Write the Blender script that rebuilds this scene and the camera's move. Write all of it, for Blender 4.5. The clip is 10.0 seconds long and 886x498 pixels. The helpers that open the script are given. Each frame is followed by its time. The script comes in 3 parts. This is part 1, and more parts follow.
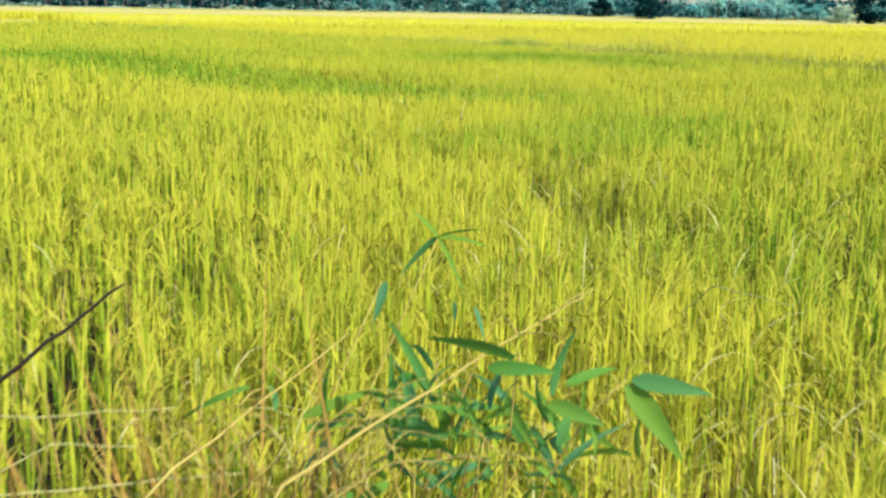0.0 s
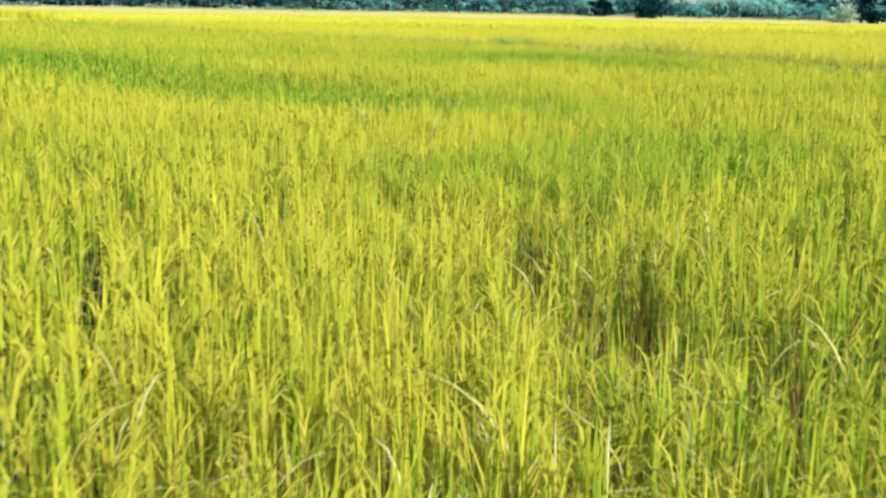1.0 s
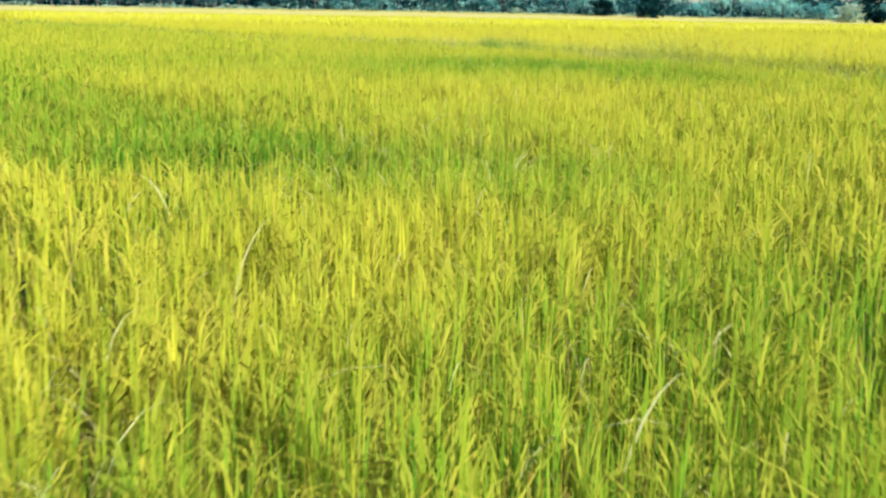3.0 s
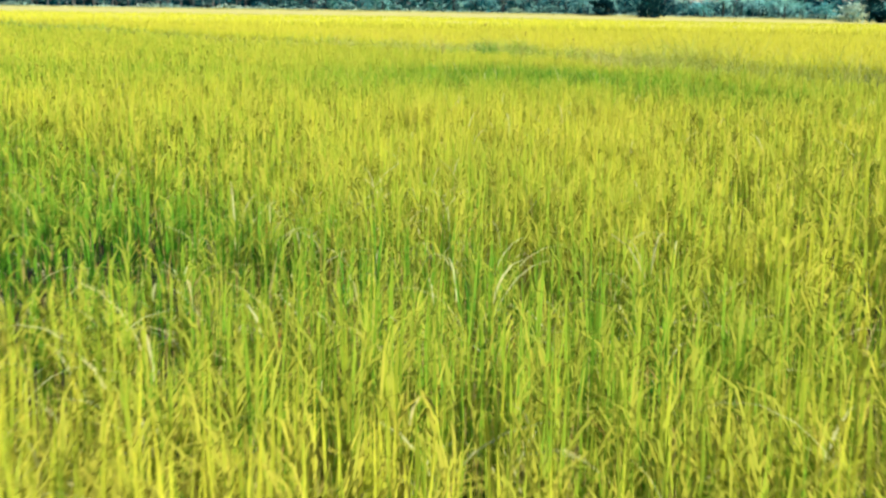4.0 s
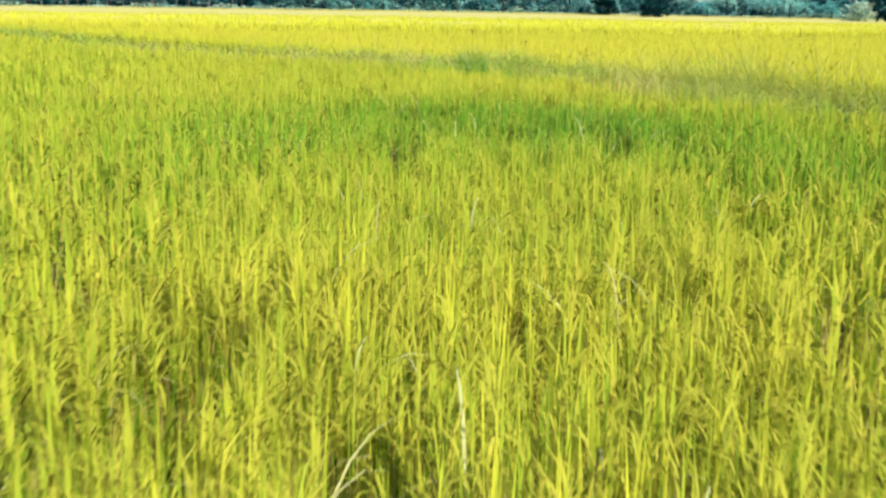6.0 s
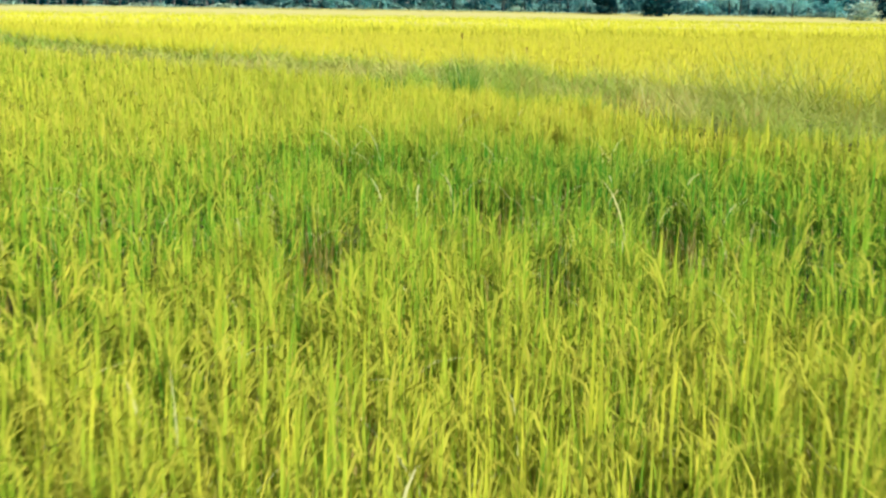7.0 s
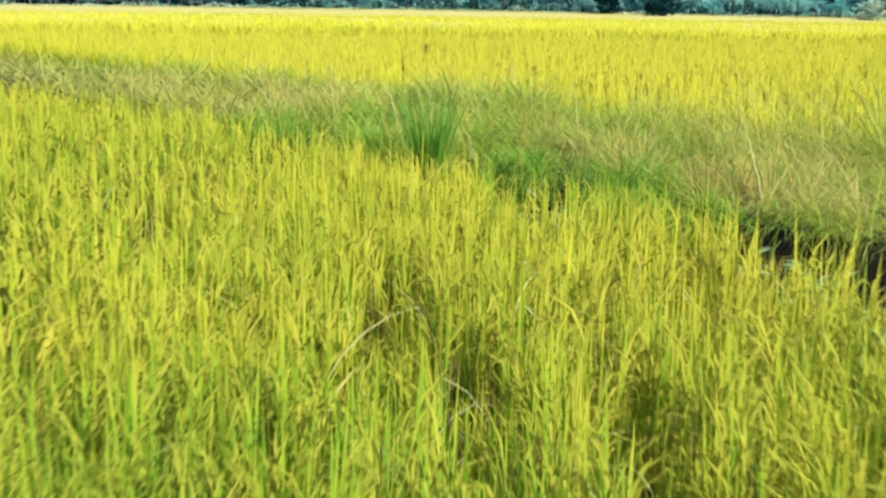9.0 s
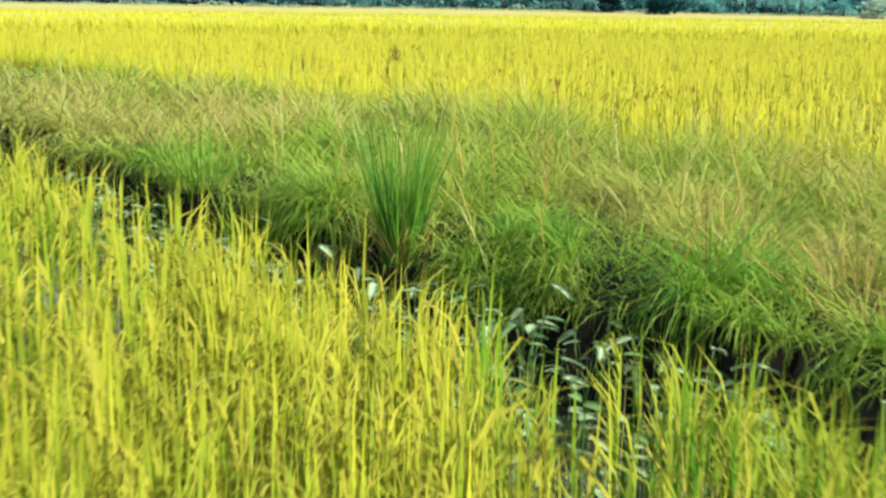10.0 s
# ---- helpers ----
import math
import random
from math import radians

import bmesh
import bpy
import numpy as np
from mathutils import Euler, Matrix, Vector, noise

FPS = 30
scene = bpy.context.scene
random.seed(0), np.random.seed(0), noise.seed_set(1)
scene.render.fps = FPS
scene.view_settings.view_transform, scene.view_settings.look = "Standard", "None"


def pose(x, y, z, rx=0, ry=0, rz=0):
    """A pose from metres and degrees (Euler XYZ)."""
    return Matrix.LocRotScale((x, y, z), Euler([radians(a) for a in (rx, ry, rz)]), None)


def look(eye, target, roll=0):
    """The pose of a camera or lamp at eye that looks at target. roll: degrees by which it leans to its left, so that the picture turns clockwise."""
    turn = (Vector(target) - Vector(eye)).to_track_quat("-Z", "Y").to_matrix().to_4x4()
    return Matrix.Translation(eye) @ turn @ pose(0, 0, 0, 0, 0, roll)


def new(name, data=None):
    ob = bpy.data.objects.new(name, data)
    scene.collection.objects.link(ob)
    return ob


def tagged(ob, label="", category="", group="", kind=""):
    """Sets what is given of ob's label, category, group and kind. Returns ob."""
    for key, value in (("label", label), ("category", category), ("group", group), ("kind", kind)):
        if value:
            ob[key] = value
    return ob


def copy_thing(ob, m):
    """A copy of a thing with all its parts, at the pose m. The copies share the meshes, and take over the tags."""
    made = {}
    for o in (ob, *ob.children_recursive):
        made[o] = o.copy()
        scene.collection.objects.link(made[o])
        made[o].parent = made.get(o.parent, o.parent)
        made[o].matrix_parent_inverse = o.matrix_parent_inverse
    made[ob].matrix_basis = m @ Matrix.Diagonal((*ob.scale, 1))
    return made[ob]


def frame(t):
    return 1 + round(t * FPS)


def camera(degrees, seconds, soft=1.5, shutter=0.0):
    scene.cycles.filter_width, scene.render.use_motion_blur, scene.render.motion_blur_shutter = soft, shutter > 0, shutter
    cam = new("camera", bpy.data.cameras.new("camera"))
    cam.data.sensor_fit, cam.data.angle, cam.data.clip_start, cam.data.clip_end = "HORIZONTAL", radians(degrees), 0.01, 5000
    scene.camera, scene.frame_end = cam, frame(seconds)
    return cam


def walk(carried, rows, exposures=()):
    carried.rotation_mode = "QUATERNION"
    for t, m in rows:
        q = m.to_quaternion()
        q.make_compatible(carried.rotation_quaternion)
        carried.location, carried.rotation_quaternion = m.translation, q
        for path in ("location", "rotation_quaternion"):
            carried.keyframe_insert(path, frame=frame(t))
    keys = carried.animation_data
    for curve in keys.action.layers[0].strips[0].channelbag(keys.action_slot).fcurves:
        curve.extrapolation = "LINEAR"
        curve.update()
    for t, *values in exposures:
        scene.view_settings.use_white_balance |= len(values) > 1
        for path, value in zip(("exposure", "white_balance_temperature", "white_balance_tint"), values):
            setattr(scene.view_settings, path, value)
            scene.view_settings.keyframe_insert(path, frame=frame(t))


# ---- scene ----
cam = camera(38.8, 10.0, soft=2.6, shutter=0.2)
# Flight line: seconds, x, y, z, pitch, roll, yaw
FLIGHT = [
    (0.0, 0.000, 0.000, 1.865, -10.857, -0.886, -0.045),
    (0.5, 0.140, 1.495, 1.816, -10.859, -0.891, -0.042),
    (1.0, 0.282, 2.963, 1.765, -10.867, -0.896, -0.040),
    (1.5, 0.428, 4.393, 1.714, -10.882, -0.900, -0.040),
    (2.0, 0.578, 5.840, 1.677, -10.892, -0.901, -0.037),
    (2.5, 0.728, 7.357, 1.667, -10.884, -0.895, -0.029),
    (3.0, 0.871, 8.924, 1.670, -10.873, -0.882, -0.022),
    (3.5, 0.999, 10.511, 1.671, -10.870, -0.863, -0.021),
    (4.0, 1.114, 12.131, 1.673, -10.879, -0.841, -0.021),
    (4.5, 1.220, 13.802, 1.677, -10.895, -0.817, -0.016),
    (5.0, 1.329, 15.522, 1.686, -10.909, -0.796, -0.006),
    (5.5, 1.452, 17.282, 1.697, -10.913, -0.780, 0.005),
    (6.0, 1.578, 19.066, 1.708, -10.916, -0.768, 0.014),
    (6.5, 1.695, 20.858, 1.715, -10.926, -0.759, 0.023),
    (7.0, 1.802, 22.655, 1.716, -10.939, -0.751, 0.029),
    (7.5, 1.900, 24.454, 1.712, -10.947, -0.745, 0.035),
    (8.0, 2.000, 26.242, 1.701, -10.950, -0.742, 0.038),
    (8.5, 2.107, 28.006, 1.683, -10.951, -0.745, 0.039),
    (9.0, 2.201, 29.754, 1.656, -10.960, -0.754, 0.040),
    (9.5, 2.267, 31.496, 1.621, -10.985, -0.765, 0.044),
    (10.0, 2.314, 33.235, 1.581, -11.021, -0.778, 0.050),
]
EXPOSURE = 0.65
walk(cam, [(t, pose(x, y, z, 90 + p, r, w)) for t, x, y, z, p, r, w in FLIGHT],
     [(0.0, EXPOSURE), (10.0, EXPOSURE)])

# ---- daylight ----
SUN_UP, SUN_TURN = 43.0, 122.0      # the sun stands high, to the right and a little behind the flight
world = bpy.data.worlds.new("sky")
scene.world = world
world.use_nodes = True
wn = world.node_tree
sky = wn.nodes.new("ShaderNodeTexSky")
sky.sky_type, sky.sun_disc = "NISHITA", False
sky.sun_elevation, sky.sun_rotation = radians(SUN_UP), radians(SUN_TURN)
sky.air_density, sky.dust_density = 1.0, 1.0
wn.links.new(sky.outputs[0], wn.nodes["Background"].inputs[0])
wn.nodes["Background"].inputs[1].default_value = 0.13
sun = new("sun", bpy.data.lights.new("sun", "SUN"))
sun.data.energy, sun.data.angle, sun.data.color = 4.6, radians(0.6), (1.0, 0.97, 0.88)
to_sun = Vector((math.sin(radians(SUN_TURN)) * math.cos(radians(SUN_UP)),
                 math.cos(radians(SUN_TURN)) * math.cos(radians(SUN_UP)), math.sin(radians(SUN_UP))))
sun.matrix_world = look(to_sun * 50, (0, 0, 0))


# ---- materials ----
def material(name):
    m = bpy.data.materials.new(name)
    m.use_nodes = True
    t = m.node_tree
    t.nodes.clear()
    return m, t, t.nodes, t.links


def ramp_node(nodes, stops):
    r = nodes.new("ShaderNodeValToRGB")
    e = r.color_ramp.elements
    while len(e) < len(stops):
        e.new(0.5)
    for el, (p, c) in zip(e, stops):
        el.position, el.color = p, (*c, 1)
    return r


def noise_node(nodes, links, scale, detail=4.0, rough=0.55):
    g = nodes.new("ShaderNodeNewGeometry")
    n = nodes.new("ShaderNodeTexNoise")
    n.inputs["Scale"].default_value, n.inputs["Detail"].default_value = scale, detail
    n.inputs["Roughness"].default_value = rough
    links.new(g.outputs["Position"], n.inputs["Vector"])
    return n


def foliage(name, stops, through_light=0.35, rough=0.5, grain=60.0, spec=0.25, spread=0.35):
    """Leaf surface. The vertex attribute tone runs along the ramp, with fine veins and blotches over it."""
    m, t, nodes, links = material(name)
    a = nodes.new("ShaderNodeAttribute")
    a.attribute_name = "tone"
    n = noise_node(nodes, links, grain)
    mr = nodes.new("ShaderNodeMapRange")
    mr.inputs[3].default_value, mr.inputs[4].default_value = -spread / 2, spread / 2
    links.new(n.outputs[0], mr.inputs[0])
    add = nodes.new("ShaderNodeMath")
    links.new(a.outputs["Fac"], add.inputs[0])
    links.new(mr.outputs[0], add.inputs[1])
    r = ramp_node(nodes, stops)
    links.new(add.outputs[0], r.inputs[0])
    p = nodes.new("ShaderNodeBsdfPrincipled")
    p.inputs["Roughness"].default_value = rough
    p.inputs["Specular IOR Level"].default_value = spec
    links.new(r.outputs[0], p.inputs["Base Color"])
    tr = nodes.new("ShaderNodeBsdfTranslucent")
    links.new(r.outputs[0], tr.inputs[0])
    mix = nodes.new("ShaderNodeMixShader")
    mix.inputs[0].default_value = through_light
    links.new(p.outputs[0], mix.inputs[1])
    links.new(tr.outputs[0], mix.inputs[2])
    out = nodes.new("ShaderNodeOutputMaterial")
    links.new(mix.outputs[0], out.inputs[0])
    return m


def solid(name, stops, scale, rough=0.8, bump=0.3, scale_two=None, spec=0.3):
    m, t, nodes, links = material(name)
    n = noise_node(nodes, links, scale, 6.0)
    n_two = noise_node(nodes, links, scale_two or scale * 9, 5.0)
    av = nodes.new("ShaderNodeMath")
    av.operation = "MULTIPLY_ADD"
    av.inputs[1].default_value = 0.4
    links.new(n_two.outputs[0], av.inputs[0])
    sc = nodes.new("ShaderNodeMath")
    sc.operation = "MULTIPLY"
    sc.inputs[1].default_value = 0.6
    links.new(n.outputs[0], sc.inputs[0])
    links.new(sc.outputs[0], av.inputs[2])
    r = ramp_node(nodes, stops)
    links.new(av.outputs[0], r.inputs[0])
    p = nodes.new("ShaderNodeBsdfPrincipled")
    p.inputs["Roughness"].default_value = rough
    p.inputs["Specular IOR Level"].default_value = spec
    links.new(r.outputs[0], p.inputs["Base Color"])
    b = nodes.new("ShaderNodeBump")
    b.inputs["Strength"].default_value = bump
    links.new(n_two.outputs[0], b.inputs["Height"])
    links.new(b.outputs[0], p.inputs["Normal"])
    out = nodes.new("ShaderNodeOutputMaterial")
    links.new(p.outputs[0], out.inputs[0])
    return m


# tone 0 = ripe straw gold, 1 = deep green
rice_leaf = foliage("rice_leaf", [(0.0, (0.64, 0.61, 0.048)), (0.25, (0.40, 0.45, 0.035)), (0.5, (0.24, 0.38, 0.025)),
                                  (0.75, (0.12, 0.31, 0.020)), (1.0, (0.045, 0.20, 0.014))], 0.42, 0.6, 60.0, 0.05)
rice_ear = foliage("rice_ear", [(0.0, (0.58, 0.51, 0.065)), (0.5, (0.46, 0.46, 0.05)), (1.0, (0.27, 0.36, 0.035))], 0.35, 0.7, 400.0, 0.06)
dry_leaf = foliage("dry_leaf", [(0.0, (0.38, 0.20, 0.045)), (0.5, (0.45, 0.37, 0.10)), (1.0, (0.60, 0.63, 0.28))], 0.25, 0.7, 90.0, 0.1)
grass_leaf = foliage("grass_leaf", [(0.0, (0.50, 0.45, 0.15)), (0.3, (0.48, 0.48, 0.10)), (0.55, (0.32, 0.45, 0.05)),
                                    (0.8, (0.17, 0.38, 0.035)), (1.0, (0.03, 0.19, 0.03))], 0.4)
weed_leaf = foliage("weed_leaf", [(0.0, (0.20, 0.34, 0.04)), (0.5, (0.09, 0.25, 0.04)), (1.0, (0.09, 0.25, 0.11))], 0.42, 0.65, 25.0, 0.08)
pond_leaf = foliage("pond_leaf", [(0.0, (0.14, 0.28, 0.06)), (0.5, (0.24, 0.42, 0.18)), (1.0, (0.50, 0.64, 0.40))], 0.2, 0.6, 20.0, 0.2)
# Haze mixed into the leaf colour as blue-green; ramp ends add shade and highlights.
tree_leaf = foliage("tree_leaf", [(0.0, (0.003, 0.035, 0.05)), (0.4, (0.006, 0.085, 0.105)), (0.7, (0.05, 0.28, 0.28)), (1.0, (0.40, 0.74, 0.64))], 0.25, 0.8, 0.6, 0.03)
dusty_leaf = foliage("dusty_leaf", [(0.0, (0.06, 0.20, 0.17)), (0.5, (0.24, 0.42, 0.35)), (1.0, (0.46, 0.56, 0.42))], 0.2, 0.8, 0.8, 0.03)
bark = solid("bark", [(0.2, (0.012, 0.02, 0.022)), (0.8, (0.05, 0.06, 0.058))], 3.0)
pale_bark = solid("pale_bark", [(0.2, (0.08, 0.09, 0.085)), (0.8, (0.22, 0.22, 0.20))], 2.0)
# Mud colour cut to near black: the shade in ditch and gaps is in it.
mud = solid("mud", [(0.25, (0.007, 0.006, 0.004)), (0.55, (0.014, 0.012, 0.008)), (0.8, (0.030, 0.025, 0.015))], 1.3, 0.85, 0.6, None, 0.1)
straw = solid("straw", [(0.2, (0.27, 0.20, 0.04)), (0.8, (0.46, 0.38, 0.09))], 25.0, 0.6)
pale_straw = solid("pale_straw", [(0.2, (0.46, 0.42, 0.14)), (0.8, (0.62, 0.58, 0.26))], 25.0, 0.6)
dark_twig = solid("dark_twig", [(0.2, (0.012, 0.008, 0.006)), (0.8, (0.06, 0.04, 0.028))], 60.0, 0.8)
far_crop = solid("far_crop", [(0.3, (0.43, 0.39, 0.055)), (0.5, (0.46, 0.41, 0.10)), (0.7, (0.47, 0.41, 0.17))], 0.05, 0.7, 0.5, 1.6)


def water_surface():
    m, t, nodes, links = material("ditch_water")
    p = nodes.new("ShaderNodeBsdfPrincipled")
    p.inputs["Base Color"].default_value = (0.012, 0.014, 0.012, 1)
    p.inputs["Roughness"].default_value = 0.07
    n = noise_node(nodes, links, 6.0)
    b = nodes.new("ShaderNodeBump")
    b.inputs["Strength"].default_value = 0.08
    links.new(n.outputs[0], b.inputs["Height"])
    links.new(b.outputs[0], p.inputs["Normal"])
    out = nodes.new("ShaderNodeOutputMaterial")
    links.new(p.outputs[0], out.inputs[0])
    return m


ditch_water = water_surface()

# ---- mesh helpers ----
rng = np.random.default_rng(7)


def mesh_object(name, verts, tris, mats, slots=None, tone=None, parent=None, smooth=True, normals=None):
    me = bpy.data.meshes.new(name)
    nv, nt = len(verts), len(tris)
    me.vertices.add(nv)
    me.vertices.foreach_set("co", np.ascontiguousarray(verts, np.float32).ravel())
    me.loops.add(nt * 3)
    me.loops.foreach_set("vertex_index", np.ascontiguousarray(tris, np.int32).ravel())
    me.polygons.add(nt)
    me.polygons.foreach_set("loop_start", np.arange(0, nt * 3, 3, dtype=np.int32))
    for mt in (mats if isinstance(mats, (list, tuple)) else [mats]):
        me.materials.append(mt)
    if slots is not None:
        me.polygons.foreach_set("material_index", np.ascontiguousarray(slots, np.int32))
    if smooth:
        me.polygons.foreach_set("use_smooth", np.ones(nt, bool))
    if tone is not None:
        me.attributes.new("tone", "FLOAT", "POINT").data.foreach_set("value", np.ascontiguousarray(tone, np.float32))
    if normals is not None:
        me.attributes.new("custom_normal", "FLOAT_VECTOR", "POINT").data.foreach_set("vector", np.ascontiguousarray(normals, np.float32).ravel())
    me.update(calc_edges=True)
    ob = new(name, me)
    ob.parent = parent
    return ob


def blades(base, length, width, azim, lean, curl, segs=3, power=1.4, profile=None, twist=0.0):
    """Strips that rise from base, lean towards azim and bend over by curl along their length."""
    n = len(base)
    d = np.stack([np.cos(azim), np.sin(azim)], 1)
    a = azim + np.pi / 2 + twist
    a = np.where(np.cos(a) < 0, a + np.pi, a)
    side = np.stack([np.cos(a), np.sin(a), np.zeros(n)], 1)
    if profile is None:
        profile = {1: [1.0], 2: [0.8, 1.0], 3: [0.7, 1.0, 0.75], 4: [0.6, 1.0, 0.9, 0.55], 5: [0.5, 0.95, 1.0, 0.8, 0.45]}[segs]
    rings, facing, p = [], [], base.copy()
    for k in range(segs):
        w = (width * profile[k] / 2)[:, None]
        rings += [p - side * w, p + side * w]
        th = lean + curl * ((k + 0.5) / segs) ** power
        st = (length / segs)[:, None]
        way = np.concatenate([d * np.sin(th)[:, None], np.cos(th)[:, None]], 1)
        p = p + st * way
        facing += [np.cross(side, way)] * 2
    rings.append(p)
    facing.append(facing[-1])
    nv = 2 * segs + 1
    v = np.stack(rings, 1).reshape(-1, 3)
    local = []
    for k in range(segs - 1):
        i = 2 * k
        local += [(i, i + 1, i + 3), (i, i + 3, i + 2)]
    local.append((2 * segs - 2, 2 * segs - 1, 2 * segs))
    f = (np.array(local)[None] + (np.arange(n) * nv)[:, None, None]).reshape(-1, 3)
    return v, f, nv, np.stack(facing, 1).reshape(-1, 3)


class Heap:
    """Gathers strips into one mesh."""

    def __init__(self):
        self.v, self.f, self.s, self.t, self.w, self.n = [], [], [], [], [], 0

    def add(self, strip, slot, tone, tip=0.0, fade=0.0):
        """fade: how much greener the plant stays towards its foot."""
        v, f, nv, facing = strip
        if not len(v):
            return
        self.v.append(v)
        self.w.append(facing)
        self.f.append(f + self.n)
        self.s.append(np.full(len(f), slot))
        along = np.tile(np.linspace(0, 1, nv), len(v) // nv)
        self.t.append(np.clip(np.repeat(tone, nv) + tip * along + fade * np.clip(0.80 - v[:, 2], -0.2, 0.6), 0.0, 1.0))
        self.n += len(v)

    def make(self, name, mats, parent=None, lift=0.0):
        """lift: how far the leaf normals lean up, as the soft rounded leaf tips of a dense stand do."""
        bent = None
        if lift:
            high = np.clip((np.concatenate(self.v)[:, 2] - 0.48) / 0.34, 0.0, 1.0)[:, None] * lift
            bent = np.concatenate(self.w) * (1 - high) + np.array([0.0, 0.0, 1.0]) * high
            bent /= np.linalg.norm(bent, axis=1)[:, None]
        return mesh_object(name, np.concatenate(self.v), np.concatenate(self.f), mats, np.concatenate(self.s),
                           np.concatenate(self.t), parent, normals=bent)


def lattice(x, y, scale, seed):
    """Smooth value noise from 0 to 1."""
    u, w = x / scale + seed * 17.3, y / scale - seed * 9.1
    i, j = np.floor(u).astype(int), np.floor(w).astype(int)
    fu, fw = u - i, w - j
    fu, fw = fu * fu * (3 - 2 * fu), fw * fw * (3 - 2 * fw)

    def h(a, b):
        s = np.sin(a * 127.1 + b * 311.7 + seed * 74.7) * 43758.5453
        return s - np.floor(s)
    return (h(i, j) * (1 - fu) + h(i + 1, j) * fu) * (1 - fw) + (h(i, j + 1) * (1 - fu) + h(i + 1, j + 1) * fu) * fw


# ---- the lie of the land ----
SLOPE, COS = 1.35, 0.595
EDGE, TOE, FIELD_TWO = 39.6, 42.25, 48.6


def across(x, y):
    """Runs across the ditch: EDGE is the near crop's edge, TOE the foot of the far bank."""
    return y + SLOPE * x + (lattice(x, y, 2.3, 3) - 0.5) * 0.7


def edge(x):
    """The near side of the ditch, which cuts into the crop at the right."""
    return EDGE - 1.10 * step(3.05, 3.4, x)


def step(a, b, v):
    k = np.clip((v - a) / (b - a), 0, 1)
    return k * k * (3 - 2 * k)


def toe(x):
    """The foot of the bank, with a shallow bay in it."""
    return TOE + 0.28 * step(2.3, 2.8, x) * (1 - step(3.3, 3.9, x))


def land(x, y):
    c = across(x, y)
    z = -0.42 * step(0.4, 1.3, c - edge(x)) * (1 - step(-0.1, 0.3, c - toe(x)))
    z += 0.38 * step(0.0, 0.45, c - toe(x)) * (1 - step(FIELD_TWO - 1.5, FIELD_TWO + 0.5, c))
    z += 0.05 * (lattice(x, y, 0.7, 5) - 0.5) * (np.abs(y - 20) < 60)
    z -= 0.55 * np.clip(x / 110, 0, 1.2) * np.clip((y - 120) / 200, 0, 1)
    return z - 0.65 * np.clip((y - 70) / 300, 0, 1)


def capsule(x, y, ax, ay, bx, by, r):
    ux, uy = bx - ax, by - ay
    k = np.clip(((x - ax) * ux + (y - ay) * uy) / (ux * ux + uy * uy), 0, 1)
    return 1 - step(r * 0.6, r * 1.25, np.hypot(x - ax - k * ux, y - ay - k * uy))


def greenness(x, y):
    g = 0.22 + 0.16 * (lattice(x, y, 1.9, 1) - 0.5) + 0.12 * (lattice(x, y, 0.6, 2) - 0.5)
    g = np.maximum(g, 0.44 * capsule(x, y, -9.5, 30.0, -1.4, 18.2, 2.0))
    g += 0.10 * step(0.6, 1.6, x) * (1 - step(12, 22, y)) * step(3, 6, y)
    g += 0.07 * capsule(x, y, -0.1, 15.0, 0.8, 18.6, 0.8)
    g += 0.22 * capsule(x, y, 0.8, 11.0, 2.2, 12.5, 1.2)
    g += 0.26 * capsule(x, y, -0.6, 17.6, 1.2, 16.0, 1.2)
    g += 0.17 * capsule(x, y, 0.4, 29.2, 3.4, 30.2, 1.4)
    g += 0.42 * capsule(x, y, 2.95, 29.3, 2.9, 30.2, 0.45)
    g += 0.16 * capsule(x, y, 1.4, 31.8, 4.5, 27.0, 1.2)
    g += 0.15 * capsule(x, y, 0.4, 27.4, 3.6, 28.2, 1.8)
    g += 0.25 * capsule(x, y, 1.2, 31.2, 2.1, 31.0, 0.5)
    g += 0.10 * step(29.0, 32.0, y) * (1 - step(33.0, 34.5, y)) * (lattice(x, y, 0.8, 14) > 0.4)
    g += 0.35 * step(EDGE - 0.75, EDGE - 0.4, y + SLOPE * x) * (x > 2.4)
    g += 0.06 * step(17, 20, y) + 0.10 * step(25.5, 28, y) * (1 - step(30.8, 32.2, y))
    return np.clip(g, 0.0, 1.0)


# bare spots in the near crop: x, y, radius
GAPS = [(1.33, 28.29, 0.13), (2.11, 29.43, 0.14), (2.83, 28.48, 0.15), (2.23, 27.82, 0.10), (1.28, 27.88, 0.08), (1.22, 31.14, 0.15), (1.60, 31.11, 0.16),
        (2.04, 34.12, 0.15), (2.68, 32.84, 0.11), (2.32, 33.30, 0.09), (0.71, 11.20, 0.12), (0.85, 10.60, 0.13), (1.13, 9.98, 0.12), (0.75, 9.58, 0.10),
        (1.43, 10.14, 0.10), (1.50, 17.43, 0.12), (2.09, 17.57, 0.10), (0.42, 17.18, 0.11), (0.88, 22.87, 0.15), (1.44, 21.92, 0.12), (0.10, 11.79, 0.12),
        (0.73, 7.83, 0.17), (0.70, 8.75, 0.13), (0.90, 7.55, 0.13), (1.06, 7.94, 0.12), (0.09, 10.21, 0.15), (-0.10, 10.32, 0.12), (0.78, 22.63, 0.12)]


